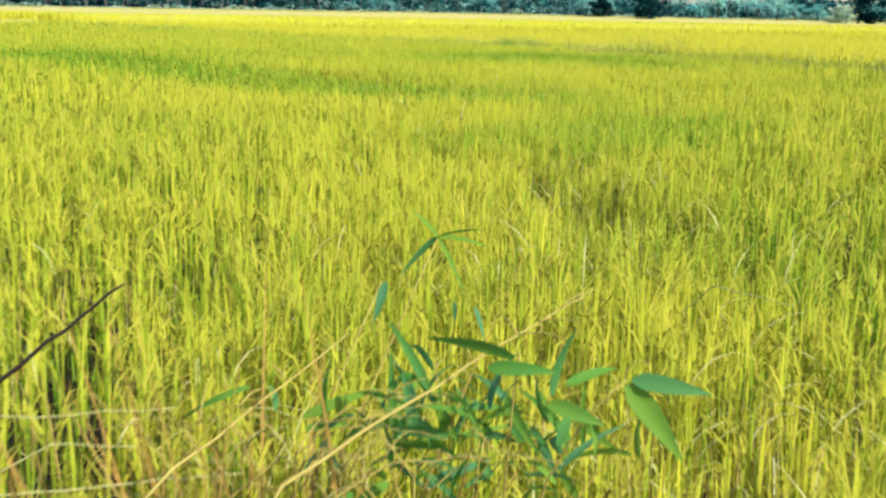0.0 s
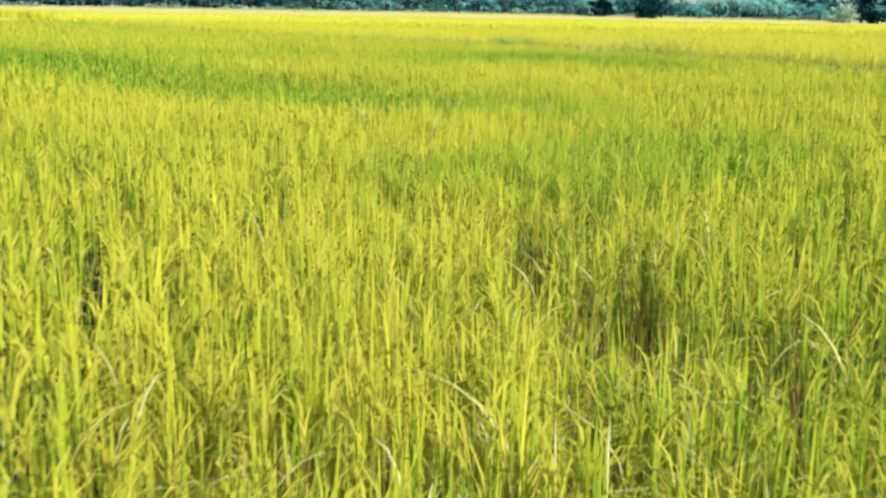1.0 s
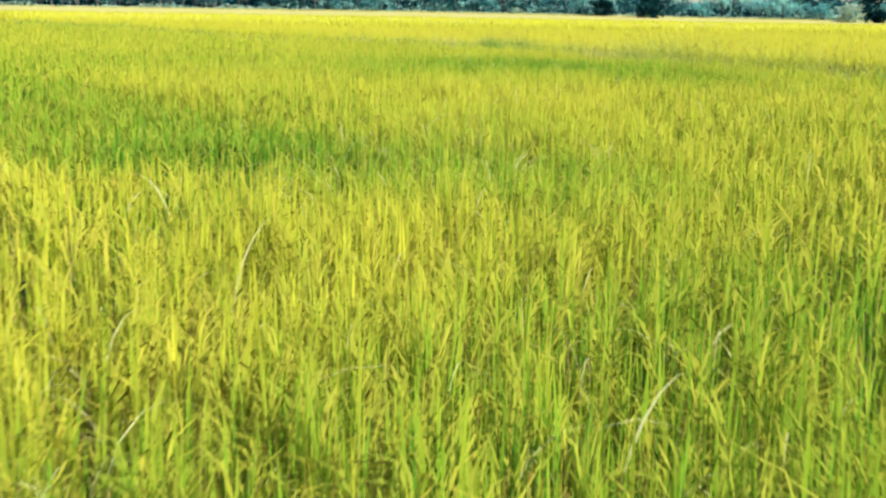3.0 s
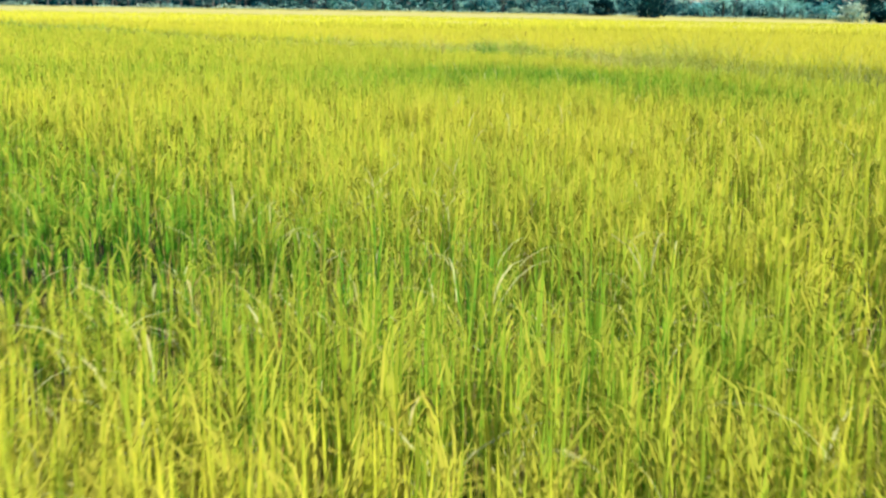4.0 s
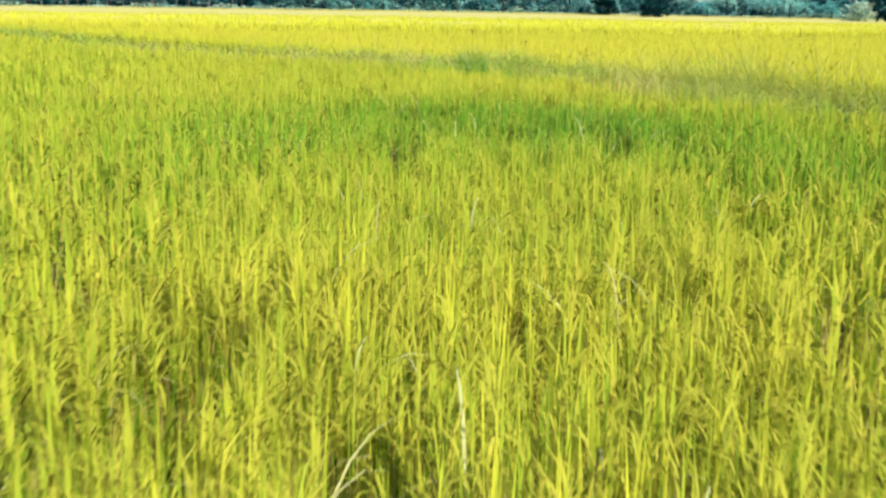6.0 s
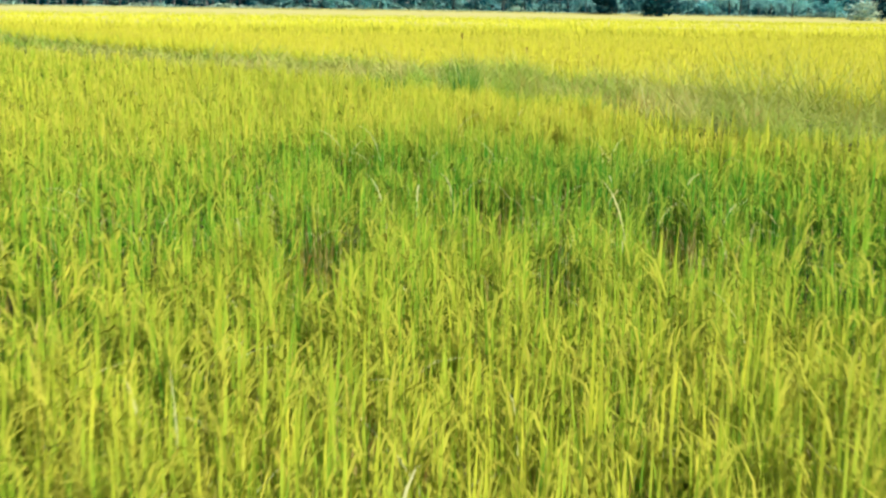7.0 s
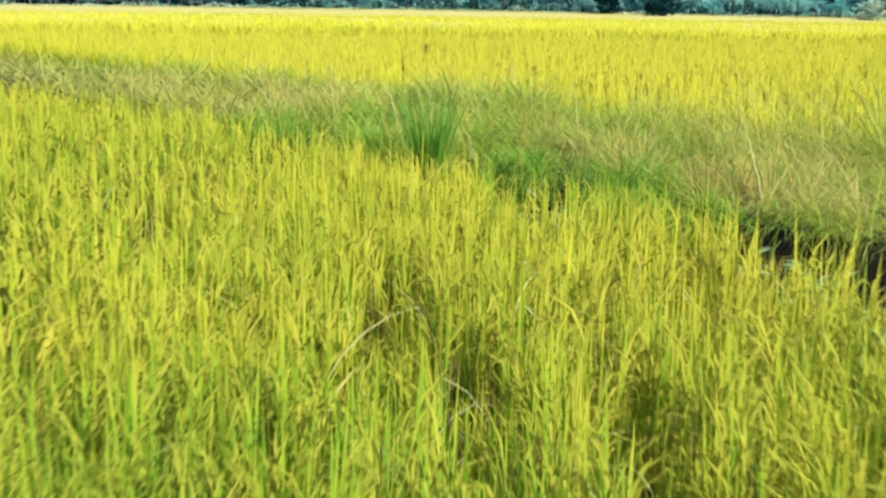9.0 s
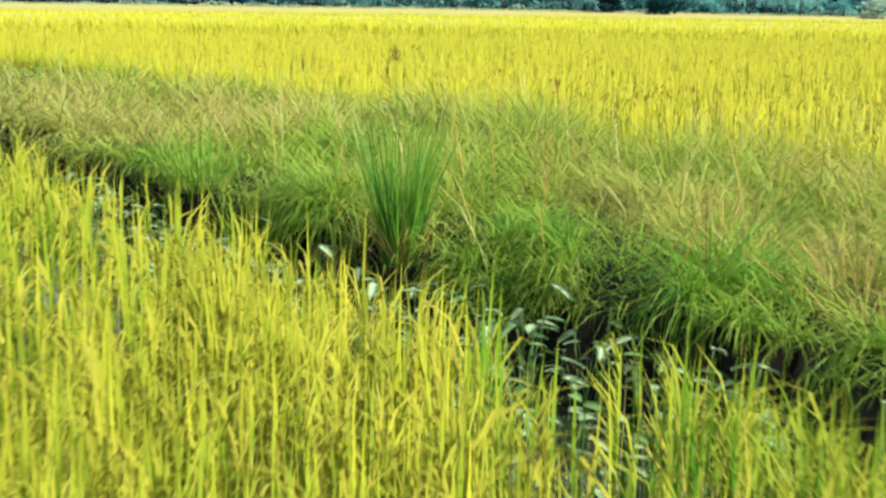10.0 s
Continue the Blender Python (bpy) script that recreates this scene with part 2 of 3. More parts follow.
def thinness(x, y):
    t = 0.5 * capsule(x, y, 0.8, 8.8, 1.45, 6.9, 0.42) + 0.35 * capsule(x, y, -0.4, 5.9, 1.2, 5.6, 0.5) + 0.6 * capsule(x, y, 0.6, 28.6, 2.6, 29.2, 0.7)
    t += 0.5 * capsule(x, y, 3.1, 28.8, 3.3, 28.2, 0.4) + 0.6 * capsule(x, y, 2.05, 32.9, 2.15, 32.5, 0.2)
    t += 0.32 * (1 - step(3.2, 5.0, y)) + 0.40 * capsule(x, y, 1.2, 31.0, 2.1, 30.9, 0.45) + 0.45 * capsule(x, y, -0.3, 17.0, 1.4, 16.4, 0.8)
    t += 0.75 * capsule(x, y, -0.4, 2.1, 0.4, 2.1, 0.50)
    for hx, hy, r in GAPS:
        t += (0.9 if hy > 20 else 0.55) * (1 - step(r * 0.7, r * 1.7, np.hypot((x - hx) * 1.3, (y - hy + 0.25) * 0.6)))
    t += 0.15 * (1 - step(21, 25, y)) + 0.60 * capsule(x, y, 1.05, 31.35, 1.70, 31.15, 0.26)
    t += 0.16 * capsule(x, y, -0.1, 15.0, 0.8, 18.6, 0.8)
    t += 0.34 * (lattice(x, y, 0.45, 8) > 0.80 - 0.05 * (1 - step(21, 25, y)))
    return t


def ground_sheet():
    xs = np.unique(np.concatenate([np.linspace(-900, -60, 15), np.linspace(-60, -14, 24), np.linspace(-14, 22, 100),
                                   np.linspace(22, 60, 18), np.linspace(60, 900, 15)]))
    ys = np.unique(np.concatenate([np.linspace(-300, -10, 8), np.linspace(-10, 8, 16), np.linspace(8, 62, 150),
                                   np.linspace(62, 130, 40), np.linspace(130, 1600, 25)]))
    gx, gy = np.meshgrid(xs, ys)
    v = np.stack([gx.ravel(), gy.ravel(), land(gx.ravel(), gy.ravel())], 1)
    nx, ny = len(xs), len(ys)
    i = (np.arange(ny - 1)[:, None] * nx + np.arange(nx - 1)[None]).ravel()
    f = np.concatenate([np.stack([i, i + 1, i + nx + 1], 1), np.stack([i, i + nx + 1, i + nx], 1)])
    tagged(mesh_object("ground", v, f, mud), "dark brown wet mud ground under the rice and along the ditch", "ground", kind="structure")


def ditch_surface():
    s = np.linspace(-80, 80, 81)
    rows_v = []
    for c in np.linspace(EDGE - 2.2, TOE + 1.2, 5):
        x = s * 0.6
        rows_v.append(np.stack([x, c - SLOPE * x, np.full_like(x, -0.08)], 1))
    v = np.concatenate(rows_v)
    i = (np.arange(4)[:, None] * 81 + np.arange(80)[None]).ravel()
    f = np.concatenate([np.stack([i, i + 1, i + 82], 1), np.stack([i, i + 82, i + 81], 1)])
    tagged(mesh_object("water", v, f, ditch_water), "still black water in the field ditch", "water", kind="structure")


ground_sheet()
ditch_surface()


# ---- the rice ----
def scatter(n, x0, x1, y0, y1):
    return rng.uniform(x0, x1, n), rng.uniform(y0, y1, n)


def hills(x, y, size):
    """Centres of the rice hills, on a skewed and shaken grid."""
    u, w = 0.80 * x + 0.60 * y, -0.60 * x + 0.80 * y
    hu, hw = np.floor(u / size), np.floor(w / size)
    ju = (lattice(hu * 7.7 + 0.5, hw * 7.7 + 0.5, 1.0, 11) - 0.5) * 1.1
    jw = (lattice(hu * 5.3 + 0.5, hw * 5.3 + 0.5, 1.0, 12) - 0.5) * 1.1
    cu, cw = (hu + 0.5 + ju) * size, (hw + 0.5 + jw) * size
    return hu, hw, 0.80 * cu - 0.60 * cw, 0.60 * cu + 0.80 * cw


def clump(x, y, size, pull):
    """Draws the stems together into hills."""
    cx, cy = hills(x, y, size)[2:]
    return x + (cx - x) * pull, y + (cy - y) * pull


def sow(heap, x, y, level, ripe=False):
    n = len(x)
    r = rng.random
    z = land(x, y)
    hu, hw = hills(x, y, 0.21)[:2]
    hill = lattice(hu * 3.7 + 0.5, hw * 3.7 + 0.5, 1.0, 33)
    if ripe:
        g = 0.02 + 0.14 * (lattice(x, y, 3.0, 21) - 0.5)
    else:
        g = greenness(x, y) + 0.12 * (hill - 0.5)
    g = g + rng.normal(0, 0.06, n)
    tall = 0.92 + 0.06 * step(37.5, 39.0, y + SLOPE * x) * (not ripe) + 0.08 * (lattice(x, y, 1.3, 31) - 0.5) + 0.12 * (hill - 0.5) + 0.05 * rng.normal(0, 1, n)
    if not ripe:
        tall *= 1 - 0.12 * capsule(x, y, -9.5, 30.0, -1.0, 17.6, 1.7)
        low = np.zeros(n)
        for hx, hy, rad in GAPS:
            low = np.maximum(low, capsule(x, y, hx, hy - 1.0, hx, hy, rad) * (0.20 if hy > 20 else 0.10))
        tall *= 1 - low
    wide = (0.95, 1.15, 1.6, 2.7)[level]
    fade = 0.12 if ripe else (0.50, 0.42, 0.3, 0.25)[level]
    az = r(n) * 2 * np.pi
    base = np.stack([x, y, z], 1)
    # stem
    if level == 0:
        heap.add(blades(base, 0.74 * tall, np.full(n, 0.008), az, r(n) * 0.08, np.zeros(n), 1), 2, 0.38 + 0.25 * r(n))
        b = base + np.stack([0.02 * np.cos(az), 0.02 * np.sin(az), 0.22 * tall], 1)
        heap.add(blades(b, 0.58 * tall * (0.8 + 0.4 * r(n)), 0.003 + 0.004 * r(n), az + 2.0, r(n) * 0.16, np.zeros(n), 1), 1, g + rng.normal(0, 0.25, n))
    # flag leaf and lower leaves
    for k, (start, size, lean, bend) in enumerate(((0.60, 0.29, 0.05, 0.10), (0.47, 0.34, 0.08, 0.18), (0.32, 0.36, 0.13, 0.32))):
        if level >= 2 and k == 2:
            continue
        a = az + k * 2.4 + rng.normal(0, 0.5, n)
        b = base + np.stack([0.012 * np.cos(a), 0.012 * np.sin(a), start * tall], 1)
        limp = r(n) < (0.10, 0.09, 0.05, 0.05)[level]
        length = size * tall * (0.7 + 0.6 * r(n)) * np.where(limp, 0.75, 1.0)
        w = wide * (0.006 + 0.005 * r(n))
        ln = lean * (0.1 + 1.2 * r(n))
        tw = rng.normal(0, 0.9, n)
        tn = g + (0.13 if level == 0 else 0.10) * k + rng.normal(0, 0.06, n)
        for mask, segs in ((~limp, 2), (limp, 4 if level == 0 else 3)):
            m = mask.sum()
            droop = bend * (0.1 + 0.9 * r(m)) if segs == 2 else 1.2 + 1.3 * r(m)
            dead = (r(m) < 0.55) & (k == 2) & (not ripe)
            for slot, part_of in ((0, ~dead), (2, dead)):
                s = np.flatnonzero(mask)[part_of]
                tone = tn[s] - 0.10 * (segs > 2) if slot == 0 else np.where(r(len(s)) < 0.10, 0.05, 0.38 + 0.3 * r(len(s)))
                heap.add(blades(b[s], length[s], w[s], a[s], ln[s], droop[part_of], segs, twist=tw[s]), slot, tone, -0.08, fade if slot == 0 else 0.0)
    # ears: at close hand each has a bent main spray and two side sprays
    pick = r(n) < (0.85, 0.75, 0.6, 0.6)[level]
    m = pick.sum()
    way, hook = az[pick] + 1.0, 0.9 + 1.8 * r(m)
    for spray in range((5, 3, 1, 1)[level]):
        b = base[pick] + np.stack([np.zeros(m), np.zeros(m), (0.71 - 0.03 * spray) * tall[pick]], 1)
        heap.add(blades(b, (0.14 + 0.11 * r(m)) * tall[pick], wide * (0.0055 + 0.005 * r(m)) * (1.0, 1.2, 1.7, 1.5)[level], way + rng.normal(0, 0.32, m) * (spray > 0), 0.03 + 0.25 * r(m),
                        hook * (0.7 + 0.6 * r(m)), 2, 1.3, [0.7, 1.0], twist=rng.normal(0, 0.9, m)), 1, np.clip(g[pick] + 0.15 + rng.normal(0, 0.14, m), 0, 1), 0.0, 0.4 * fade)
    # a few long pale leaves arching over
    bare = thinness(x, y) if level < 2 and not ripe else np.zeros(n)
    pick = r(n) < (0.018, 0.012, 0.0, 0.0)[level] + (0.22, 0.10, 0.0, 0.0)[level] * (bare > 0.3)
    m = pick.sum()
    if m:
        b = base[pick] + np.stack([np.zeros(m), np.zeros(m), (0.50 + 0.2 * r(m)) * tall[pick]], 1)
        heap.add(blades(b, 0.26 + 0.20 * r(m), 0.004 + 0.005 * r(m), r(m) * 6.28, 0.15 + 0.5 * r(m), 1.2 + 1.6 * r(m), 5, 1.2, twist=rng.normal(0, 0.5, m)), 2, 0.70 + 0.25 * r(m))
    # withered leaves low down
    pick = r(n) < (0.40, 0.14, 0.0, 0.0)[level] + 0.3 * (bare > 0.3)
    m = pick.sum()
    if m:
        b = base[pick] + np.stack([np.zeros(m), np.zeros(m), (0.15 + 0.42 * r(m)) * tall[pick]], 1)
        heap.add(blades(b, 0.18 + 0.22 * r(m), wide * (0.003 + 0.004 * r(m)), r(m) * 6.28, 0.2 + 0.5 * r(m), 1.0 + 2.2 * r(m), 3,
                        twist=rng.normal(0, 0.8, m)), 2, r(m))


def in_sight(x, y, margin=2.0):
    return np.abs(x) < 0.37 * y + margin


def near_crop():
    heap = Heap()
    line = 0.07

    def zone(density, lo, hi, y0, y1, level):
        count = int(density * 2 * hi * (y1 - y0))
        x, y = scatter(count, -hi, hi, y0, y1)
        x, y = clump(x, y, 0.21, (0.3, 0.35, 0.2, 0.0)[level])
        keep = (np.abs(x) >= lo) & (rng.random(count) > thinness(x + line * y, y))
        x = x + line * y
        c = y + SLOPE * x
        rim = edge(x) - 1.0 * step(2.38, 2.58, x) * (1 - step(2.78, 2.98, x)) + rng.normal(0, 0.22, count)
        keep &= c + 0.4 * (lattice(x, y, 0.8, 9) - 0.5) < rim + 1.1 * (x > 2.4) * (x < 3.15) * (rng.random(count) < 0.12 + 0.30 * (x > 2.75))
        keep &= in_sight(x, y)
        sow(heap, x[keep], y[keep], level)
    zone(380, 0.0, 1.2, 1.6, 41.0, 0)
    zone(168, 1.2, 5.0, 1.6, 47.0, 1)
    zone(70, 5.0, 14.0, 6.0, 60.0, 2)
    zone(30, 14.0, 28.0, 30.0, 80.0, 3)
    ob = heap.make("rice_field", [rice_leaf, rice_ear, dry_leaf], lift=0.6)
    tagged(ob, "dense yellow-green ripening rice with greener patches on mud", "rice", kind="stuff")


def second_crop():
    heap = Heap()
    for count, x0, x1, y0, y1, level in ((66000, -16, 18, 30, 66, 2), (60000, -38, 38, 14, 100, 3)):
        x, y = scatter(count, x0, x1, y0, y1)
        c = across(x, y)
        keep = (c > FIELD_TWO - 0.1 + rng.normal(0, 0.55, count)) & in_sight(x, y)
        inner = (x > -16) & (x < 18) & (y > 30) & (y < 66)
        keep &= inner if level == 2 else ~inner & (rng.random(count) > step(78, 104, y))
        sow(heap, x[keep], y[keep], level, True)
    n = 14000
    x = rng.uniform(-16, 9, n)
    y = FIELD_TWO - 0.3 + 2.6 * rng.random(n) ** 1.5 - SLOPE * x
    keep = in_sight(x, y) & (y > 30)
    x, y = x[keep], y[keep]
    n = len(x)
    b = np.stack([x, y, land(x, y)], 1)
    heap.add(blades(b, 0.55 + 0.30 * rng.random(n), 0.010 + 0.012 * rng.random(n), rng.random(n) * 6.28, 0.05 + 0.25 * rng.random(n), 0.3 * rng.random(n), 2), 0, 0.08 + 0.3 * rng.random(n), -0.1)
    ob = heap.make("ripe_rice_field", [rice_leaf, rice_ear, dry_leaf], lift=0.85)
    tagged(ob, "golden yellow ripe rice standing beyond the grassy bank", "rice", kind="stuff")


def far_crop_sheet():
    ys = np.concatenate([np.linspace(84, 130, 60), np.linspace(131, 250, 50), np.linspace(252, 452, 40)])
    us = np.linspace(-0.62, 0.62, 161)
    gu, gy = np.meshgrid(us, ys)
    gx = (gu * gy).ravel()
    gy = gy.ravel()
    z = land(gx, gy) + 0.62 - 0.27 * step(90, 190, gy) + 0.12 * lattice(gx, gy, 0.9, 41) + 0.16 * (lattice(gx, gy, 6.0, 42) - 0.5) + 0.08 * rng.random(len(gx))
    z[gy < 84.5] = land(gx, gy)[gy < 84.5]
    nx, ny = len(us), len(ys)
    i = (np.arange(ny - 1)[:, None] * nx + np.arange(nx - 1)[None]).ravel()
    f = np.concatenate([np.stack([i, i + 1, i + nx + 1], 1), np.stack([i, i + nx + 1, i + nx], 1)])
    field = tagged(mesh_object("distant_rice_field", np.stack([gx, gy, z], 1), f, far_crop), "pale gold rice plots stretching away to the trees", "rice", kind="stuff")
    heap = Heap()
    n = 18000
    y = 76 + 150 * rng.random(n) ** 1.4
    x = (rng.random(n) - 0.5) * 0.95 * y
    b = np.stack([x, y, land(x, y) + 0.46 - 0.27 * step(90, 190, y)], 1)
    g = 0.10 + 0.2 * (lattice(x, y, 9.0, 51) - 0.5) + rng.normal(0, 0.08, n)
    heap.add(blades(b, 0.40 + 0.16 * rng.random(n), 0.03 + 0.0006 * y, rng.random(n) * 6.28, 0.3 * rng.random(n), 0.6 * rng.random(n), 2), 0, g)
    n = 32000
    y = 79 + 95 * rng.random(n) ** 1.9
    x = (rng.random(n) - 0.5) * 0.95 * y
    b = np.stack([x, y, land(x, y) + 0.38 - 0.27 * step(90, 190, y)], 1)
    heap.add(blades(b, 0.45 + 0.20 * rng.random(n), 0.03 + 0.0006 * y, rng.random(n) * 6.28, 0.3 * rng.random(n), 0.6 * rng.random(n), 2), 0, 0.02 + rng.normal(0, 0.06, n))
    heap.make("rice_tips", [rice_leaf], field, lift=0.72)
    return field


def outer_crop():
    """The rice beyond the sides of the flight, more coarsely."""
    heap = Heap()
    n = 24000
    x, y = scatter(n, -34, 34, 1.6, 70)
    c = across(x, y)
    keep = ~in_sight(x, y) & ((c < EDGE - 0.3) | (c > FIELD_TWO))
    x, y = x[keep], y[keep]
    n = len(x)
    g = np.where(y + SLOPE * x > FIELD_TWO, 0.03, 0.25) + 0.3 * (lattice(x, y, 2.5, 81) - 0.5)
    az = rng.random(n) * 6.28
    for k in range(3):
        b = np.stack([x + 0.12 * np.cos(az + k), y + 0.12 * np.sin(az + k), land(x, y)], 1)
        heap.add(blades(b, 0.70 + 0.25 * rng.random(n), 0.08 + 0.05 * rng.random(n), az + 1.6 * k, 0.05 + 0.3 * rng.random(n), 0.2 + 0.5 * rng.random(n), 2), 0, g + rng.normal(0, 0.1, n))
    ob = heap.make("outer_rice_field", [rice_leaf], lift=0.36)
    tagged(ob, "dense yellow-green rice spreading to both sides", "rice", kind="stuff")


near_crop()
second_crop()
outer_crop()
far_crop_sheet()


# ---- the bank ----
def bank_grass():
    heap = Heap()
    n = 135000
    x = np.where(rng.random(n) < 0.80, 2.4 + rng.normal(0, 1, n) * 2.1, rng.uniform(-24, 16, n))
    foot = toe(x) + 0.22
    c = foot + (FIELD_TWO + 1.0 - foot) * rng.random(n)
    y = c - SLOPE * x
    keep = in_sight(x, y) & (y > 12)
    keep &= rng.random(n) > 0.9 * capsule(x, y, 4.0, 38.6, 4.4, 38.0, 0.25)
    keep &= rng.random(n) > 0.85 * (lattice(x, y, 0.42, 61) > 0.66)
    x, y = x[keep], y[keep]
    x, y = clump(x, y, 0.30, 0.5)
    n = len(x)
    c = y + SLOPE * x
    r = rng.random
    dry = 0.55 * capsule(x, y, -9.0, 57.0, 0.4, 44.2, 1.3) + 0.65 * capsule(x, y, 3.3, 41.2, 4.4, 37.5, 0.50) * (lattice(x, y, 0.6, 62) > 0.40)
    dry += 0.22 * step(3.6, 4.8, x) + 0.22 * step(FIELD_TWO - 3.2, FIELD_TWO - 1.0, c)
    dry *= np.where(x > 1.2, step(0.5, 1.0, c - toe(x)), 1.0)
    tone = 0.64 - 0.50 * dry + 0.26 * (lattice(x, y, 0.7, 63) - 0.5) + 0.20 * (lattice(x, y, 0.25, 65) - 0.5) + rng.normal(0, 0.10, n)
    base = np.stack([x, y, land(x, y) - 0.02], 1)
    rise = step(FIELD_TWO - 3.0, FIELD_TWO - 0.3, c)
    size = (1 + (0.35 + 1.35 * step(3.5, 6.5, x)) * rise) * (0.28 + 0.28 * r(n)) * (0.55 + 1.0 * lattice(x, y, 0.6, 64))
    cx, cy = hills(x, y, 0.30)[2:]
    az = np.arctan2(y - cy, x - cx) + rng.normal(0, 0.8, n)
    hang = c < toe(x) + 0.8
    az = np.where(hang & (r(n) < 0.6), rng.normal(-2.2, 1.0, n), az)
    size = np.where(c < toe(x) + 0.6, size * 0.75, size)
    wide = 0.005 + 0.005 * r(n)
    wide *= np.clip(np.hypot(x - 2.3, y - 33) / 7, 1, 4)
    heap.add(blades(base, size, wide, az, (0.15 + 1.0 * r(n)) * (1 - 0.35 * rise), (0.7 + 2.6 * r(n)) * (1 - 0.3 * rise), 3, 1.0, twist=rng.normal(0, 0.9, n)), 0, tone, -0.12)
    # coarser grass where the bank runs on to both sides
    m = 9000
    xo = rng.uniform(-34, 34, m)
    yo = toe(xo) + 0.1 + (FIELD_TWO + 0.6 - toe(xo)) * r(m) - SLOPE * xo
    away = ~in_sight(xo, yo)
    xo, yo = xo[away], yo[away]
    m = len(xo)
    heap.add(blades(np.stack([xo, yo, land(xo, yo) - 0.02], 1), 0.45 + 0.35 * r(m), 0.03 + 0.04 * r(m), r(m) * 6.28, 0.1 + 0.8 * r(m), 0.5 + 1.8 * r(m), 3), 0, 0.45 + 0.4 * r(m), -0.12)
    # seed stalks
    m = 600
    k = rng.integers(0, n, m)
    heap.add(blades(base[k], 0.55 + 0.35 * r(m), np.full(m, 0.006), r(m) * 6.28, 0.1 + 0.3 * r(m), 0.3 + 0.9 * r(m), 3), 1, r(m))
    tagged(heap.make("bank_grass", [grass_leaf, dry_leaf], lift=0.4), "tangled green and withered wild grass on the ditch bank", "grass", kind="stuff")


def tuft(name, count, height, spread, tone, lean, width, mats, label, seed, category="grass"):
    """One bunch: fresh blades, and withered ones round its foot."""
    g = np.random.default_rng(seed)
    top = tagged(new(name), label, category)
    for piece, n, tall, mat, tn, ln, curl in (("foliage", count, height, mats[0], tone, lean, 0.6), ("dead_foliage", count // 4, height * 0.55, dry_leaf, 0.4, lean + 0.6, 1.8)):
        a = g.random(n) * 6.28
        d = spread * np.sqrt(g.random(n))
        base = np.stack([d * np.cos(a), d * np.sin(a), np.zeros(n)], 1)
        heap = Heap()
        heap.add(blades(base, tall * (0.55 + 0.5 * g.random(n)), width * (0.7 + 0.6 * g.random(n)), a + g.normal(0, 0.6, n),
                        ln * g.random(n), 0.1 + curl * g.random(n) ** 2, 4, twist=g.normal(0, 0.8, n)), 0, tn + g.normal(0, 0.08, n), -0.1)
        heap.make(piece, [mat], top)
    return top


def stand(ob, x, y, turn=0.0, sink=0.01):
    ob.matrix_basis = pose(x, y, float(land(np.array([x]), np.array([y]))[0]) - sink, 0, 0, turn)
    return ob


bank_grass()
tussock = tuft("grass_tussock", 230, 0.95, 0.10, 0.90, 0.26, 0.007, [grass_leaf], "tall deep green grass tussock at the foot of the bank", 5)
stand(tussock, 2.10, 39.85)
stand(tuft("grass_tussock", 90, 0.75, 0.16, 0.72, 0.35, 0.008, [grass_leaf], "thin light green grass tussock beside the ditch water", 6), 1.2, 40.8)
stand(tuft("grass_tussock", 120, 0.55, 0.22, 0.80, 0.8, 0.009, [grass_leaf], "low arching green grass tussock on the bank", 8), 0.75, 41.6)
for k, (x, y, s) in enumerate(((4.10, 38.2, 0.5), (3.7, 39.4, 0.45), (3.2, 42.0, 0.42), (4.45, 38.1, 0.5), (5.4, 36.9, 0.45))):
    stand(tagged(tuft("dead_tussock", 110, s, 0.26, 0.5, 1.0, 0.007, [dry_leaf], "withered brown grass tussock collapsed on the bank", 20 + k), group="dead grass on the bank"), x, y)


def tube(points, radii, sides=6):
    """A bent round stem through points."""
    bm = bmesh.new()
    pts = [Vector(p) for p in points]
    rings = []
    for i, p in enumerate(pts):
        d = (pts[min(i + 1, len(pts) - 1)] - pts[max(i - 1, 0)]).normalized()
        u = d.cross(Vector((0.31, 0.17, 0.93))).normalized()
        w = d.cross(u)
        rings.append([bm.verts.new(p + radii[i] * (math.cos(6.2832 * k / sides) * u + math.sin(6.2832 * k / sides) * w)) for k in range(sides)])
    for a, b in zip(rings, rings[1:]):
        for k in range(sides):
            bm.faces.new((a[k], a[(k + 1) % sides], b[(k + 1) % sides], b[k]))
    bm.faces.new(rings[0][::-1])
    bm.faces.new(rings[-1])
    return bm


def bend(a, b, sag, steps=8, wobble=0.0, seed=1):
    g = random.Random(seed)
    a, b = Vector(a), Vector(b)
    out = []
    for i in range(steps + 1):
        k = i / steps
        p = a.lerp(b, k) + Vector(sag) * (4 * k * (1 - k))
        out.append(p + Vector((g.uniform(-1, 1), g.uniform(-1, 1), g.uniform(-1, 1))) * wobble * (0 < i < steps))
    return out


def part(name, bm, mat, parent, label="", tone=None):
    me = bpy.data.meshes.new(name)
    bm.to_mesh(me)
    bm.free()
    me.materials.append(mat)
    for p in me.polygons:
        p.use_smooth = True
    if tone is not None:
        me.attributes.new("tone", "FLOAT", "POINT").data.foreach_set("value", [tone] * len(me.vertices))
    ob = new(name, me)
    ob.parent = parent
    return tagged(ob, label)


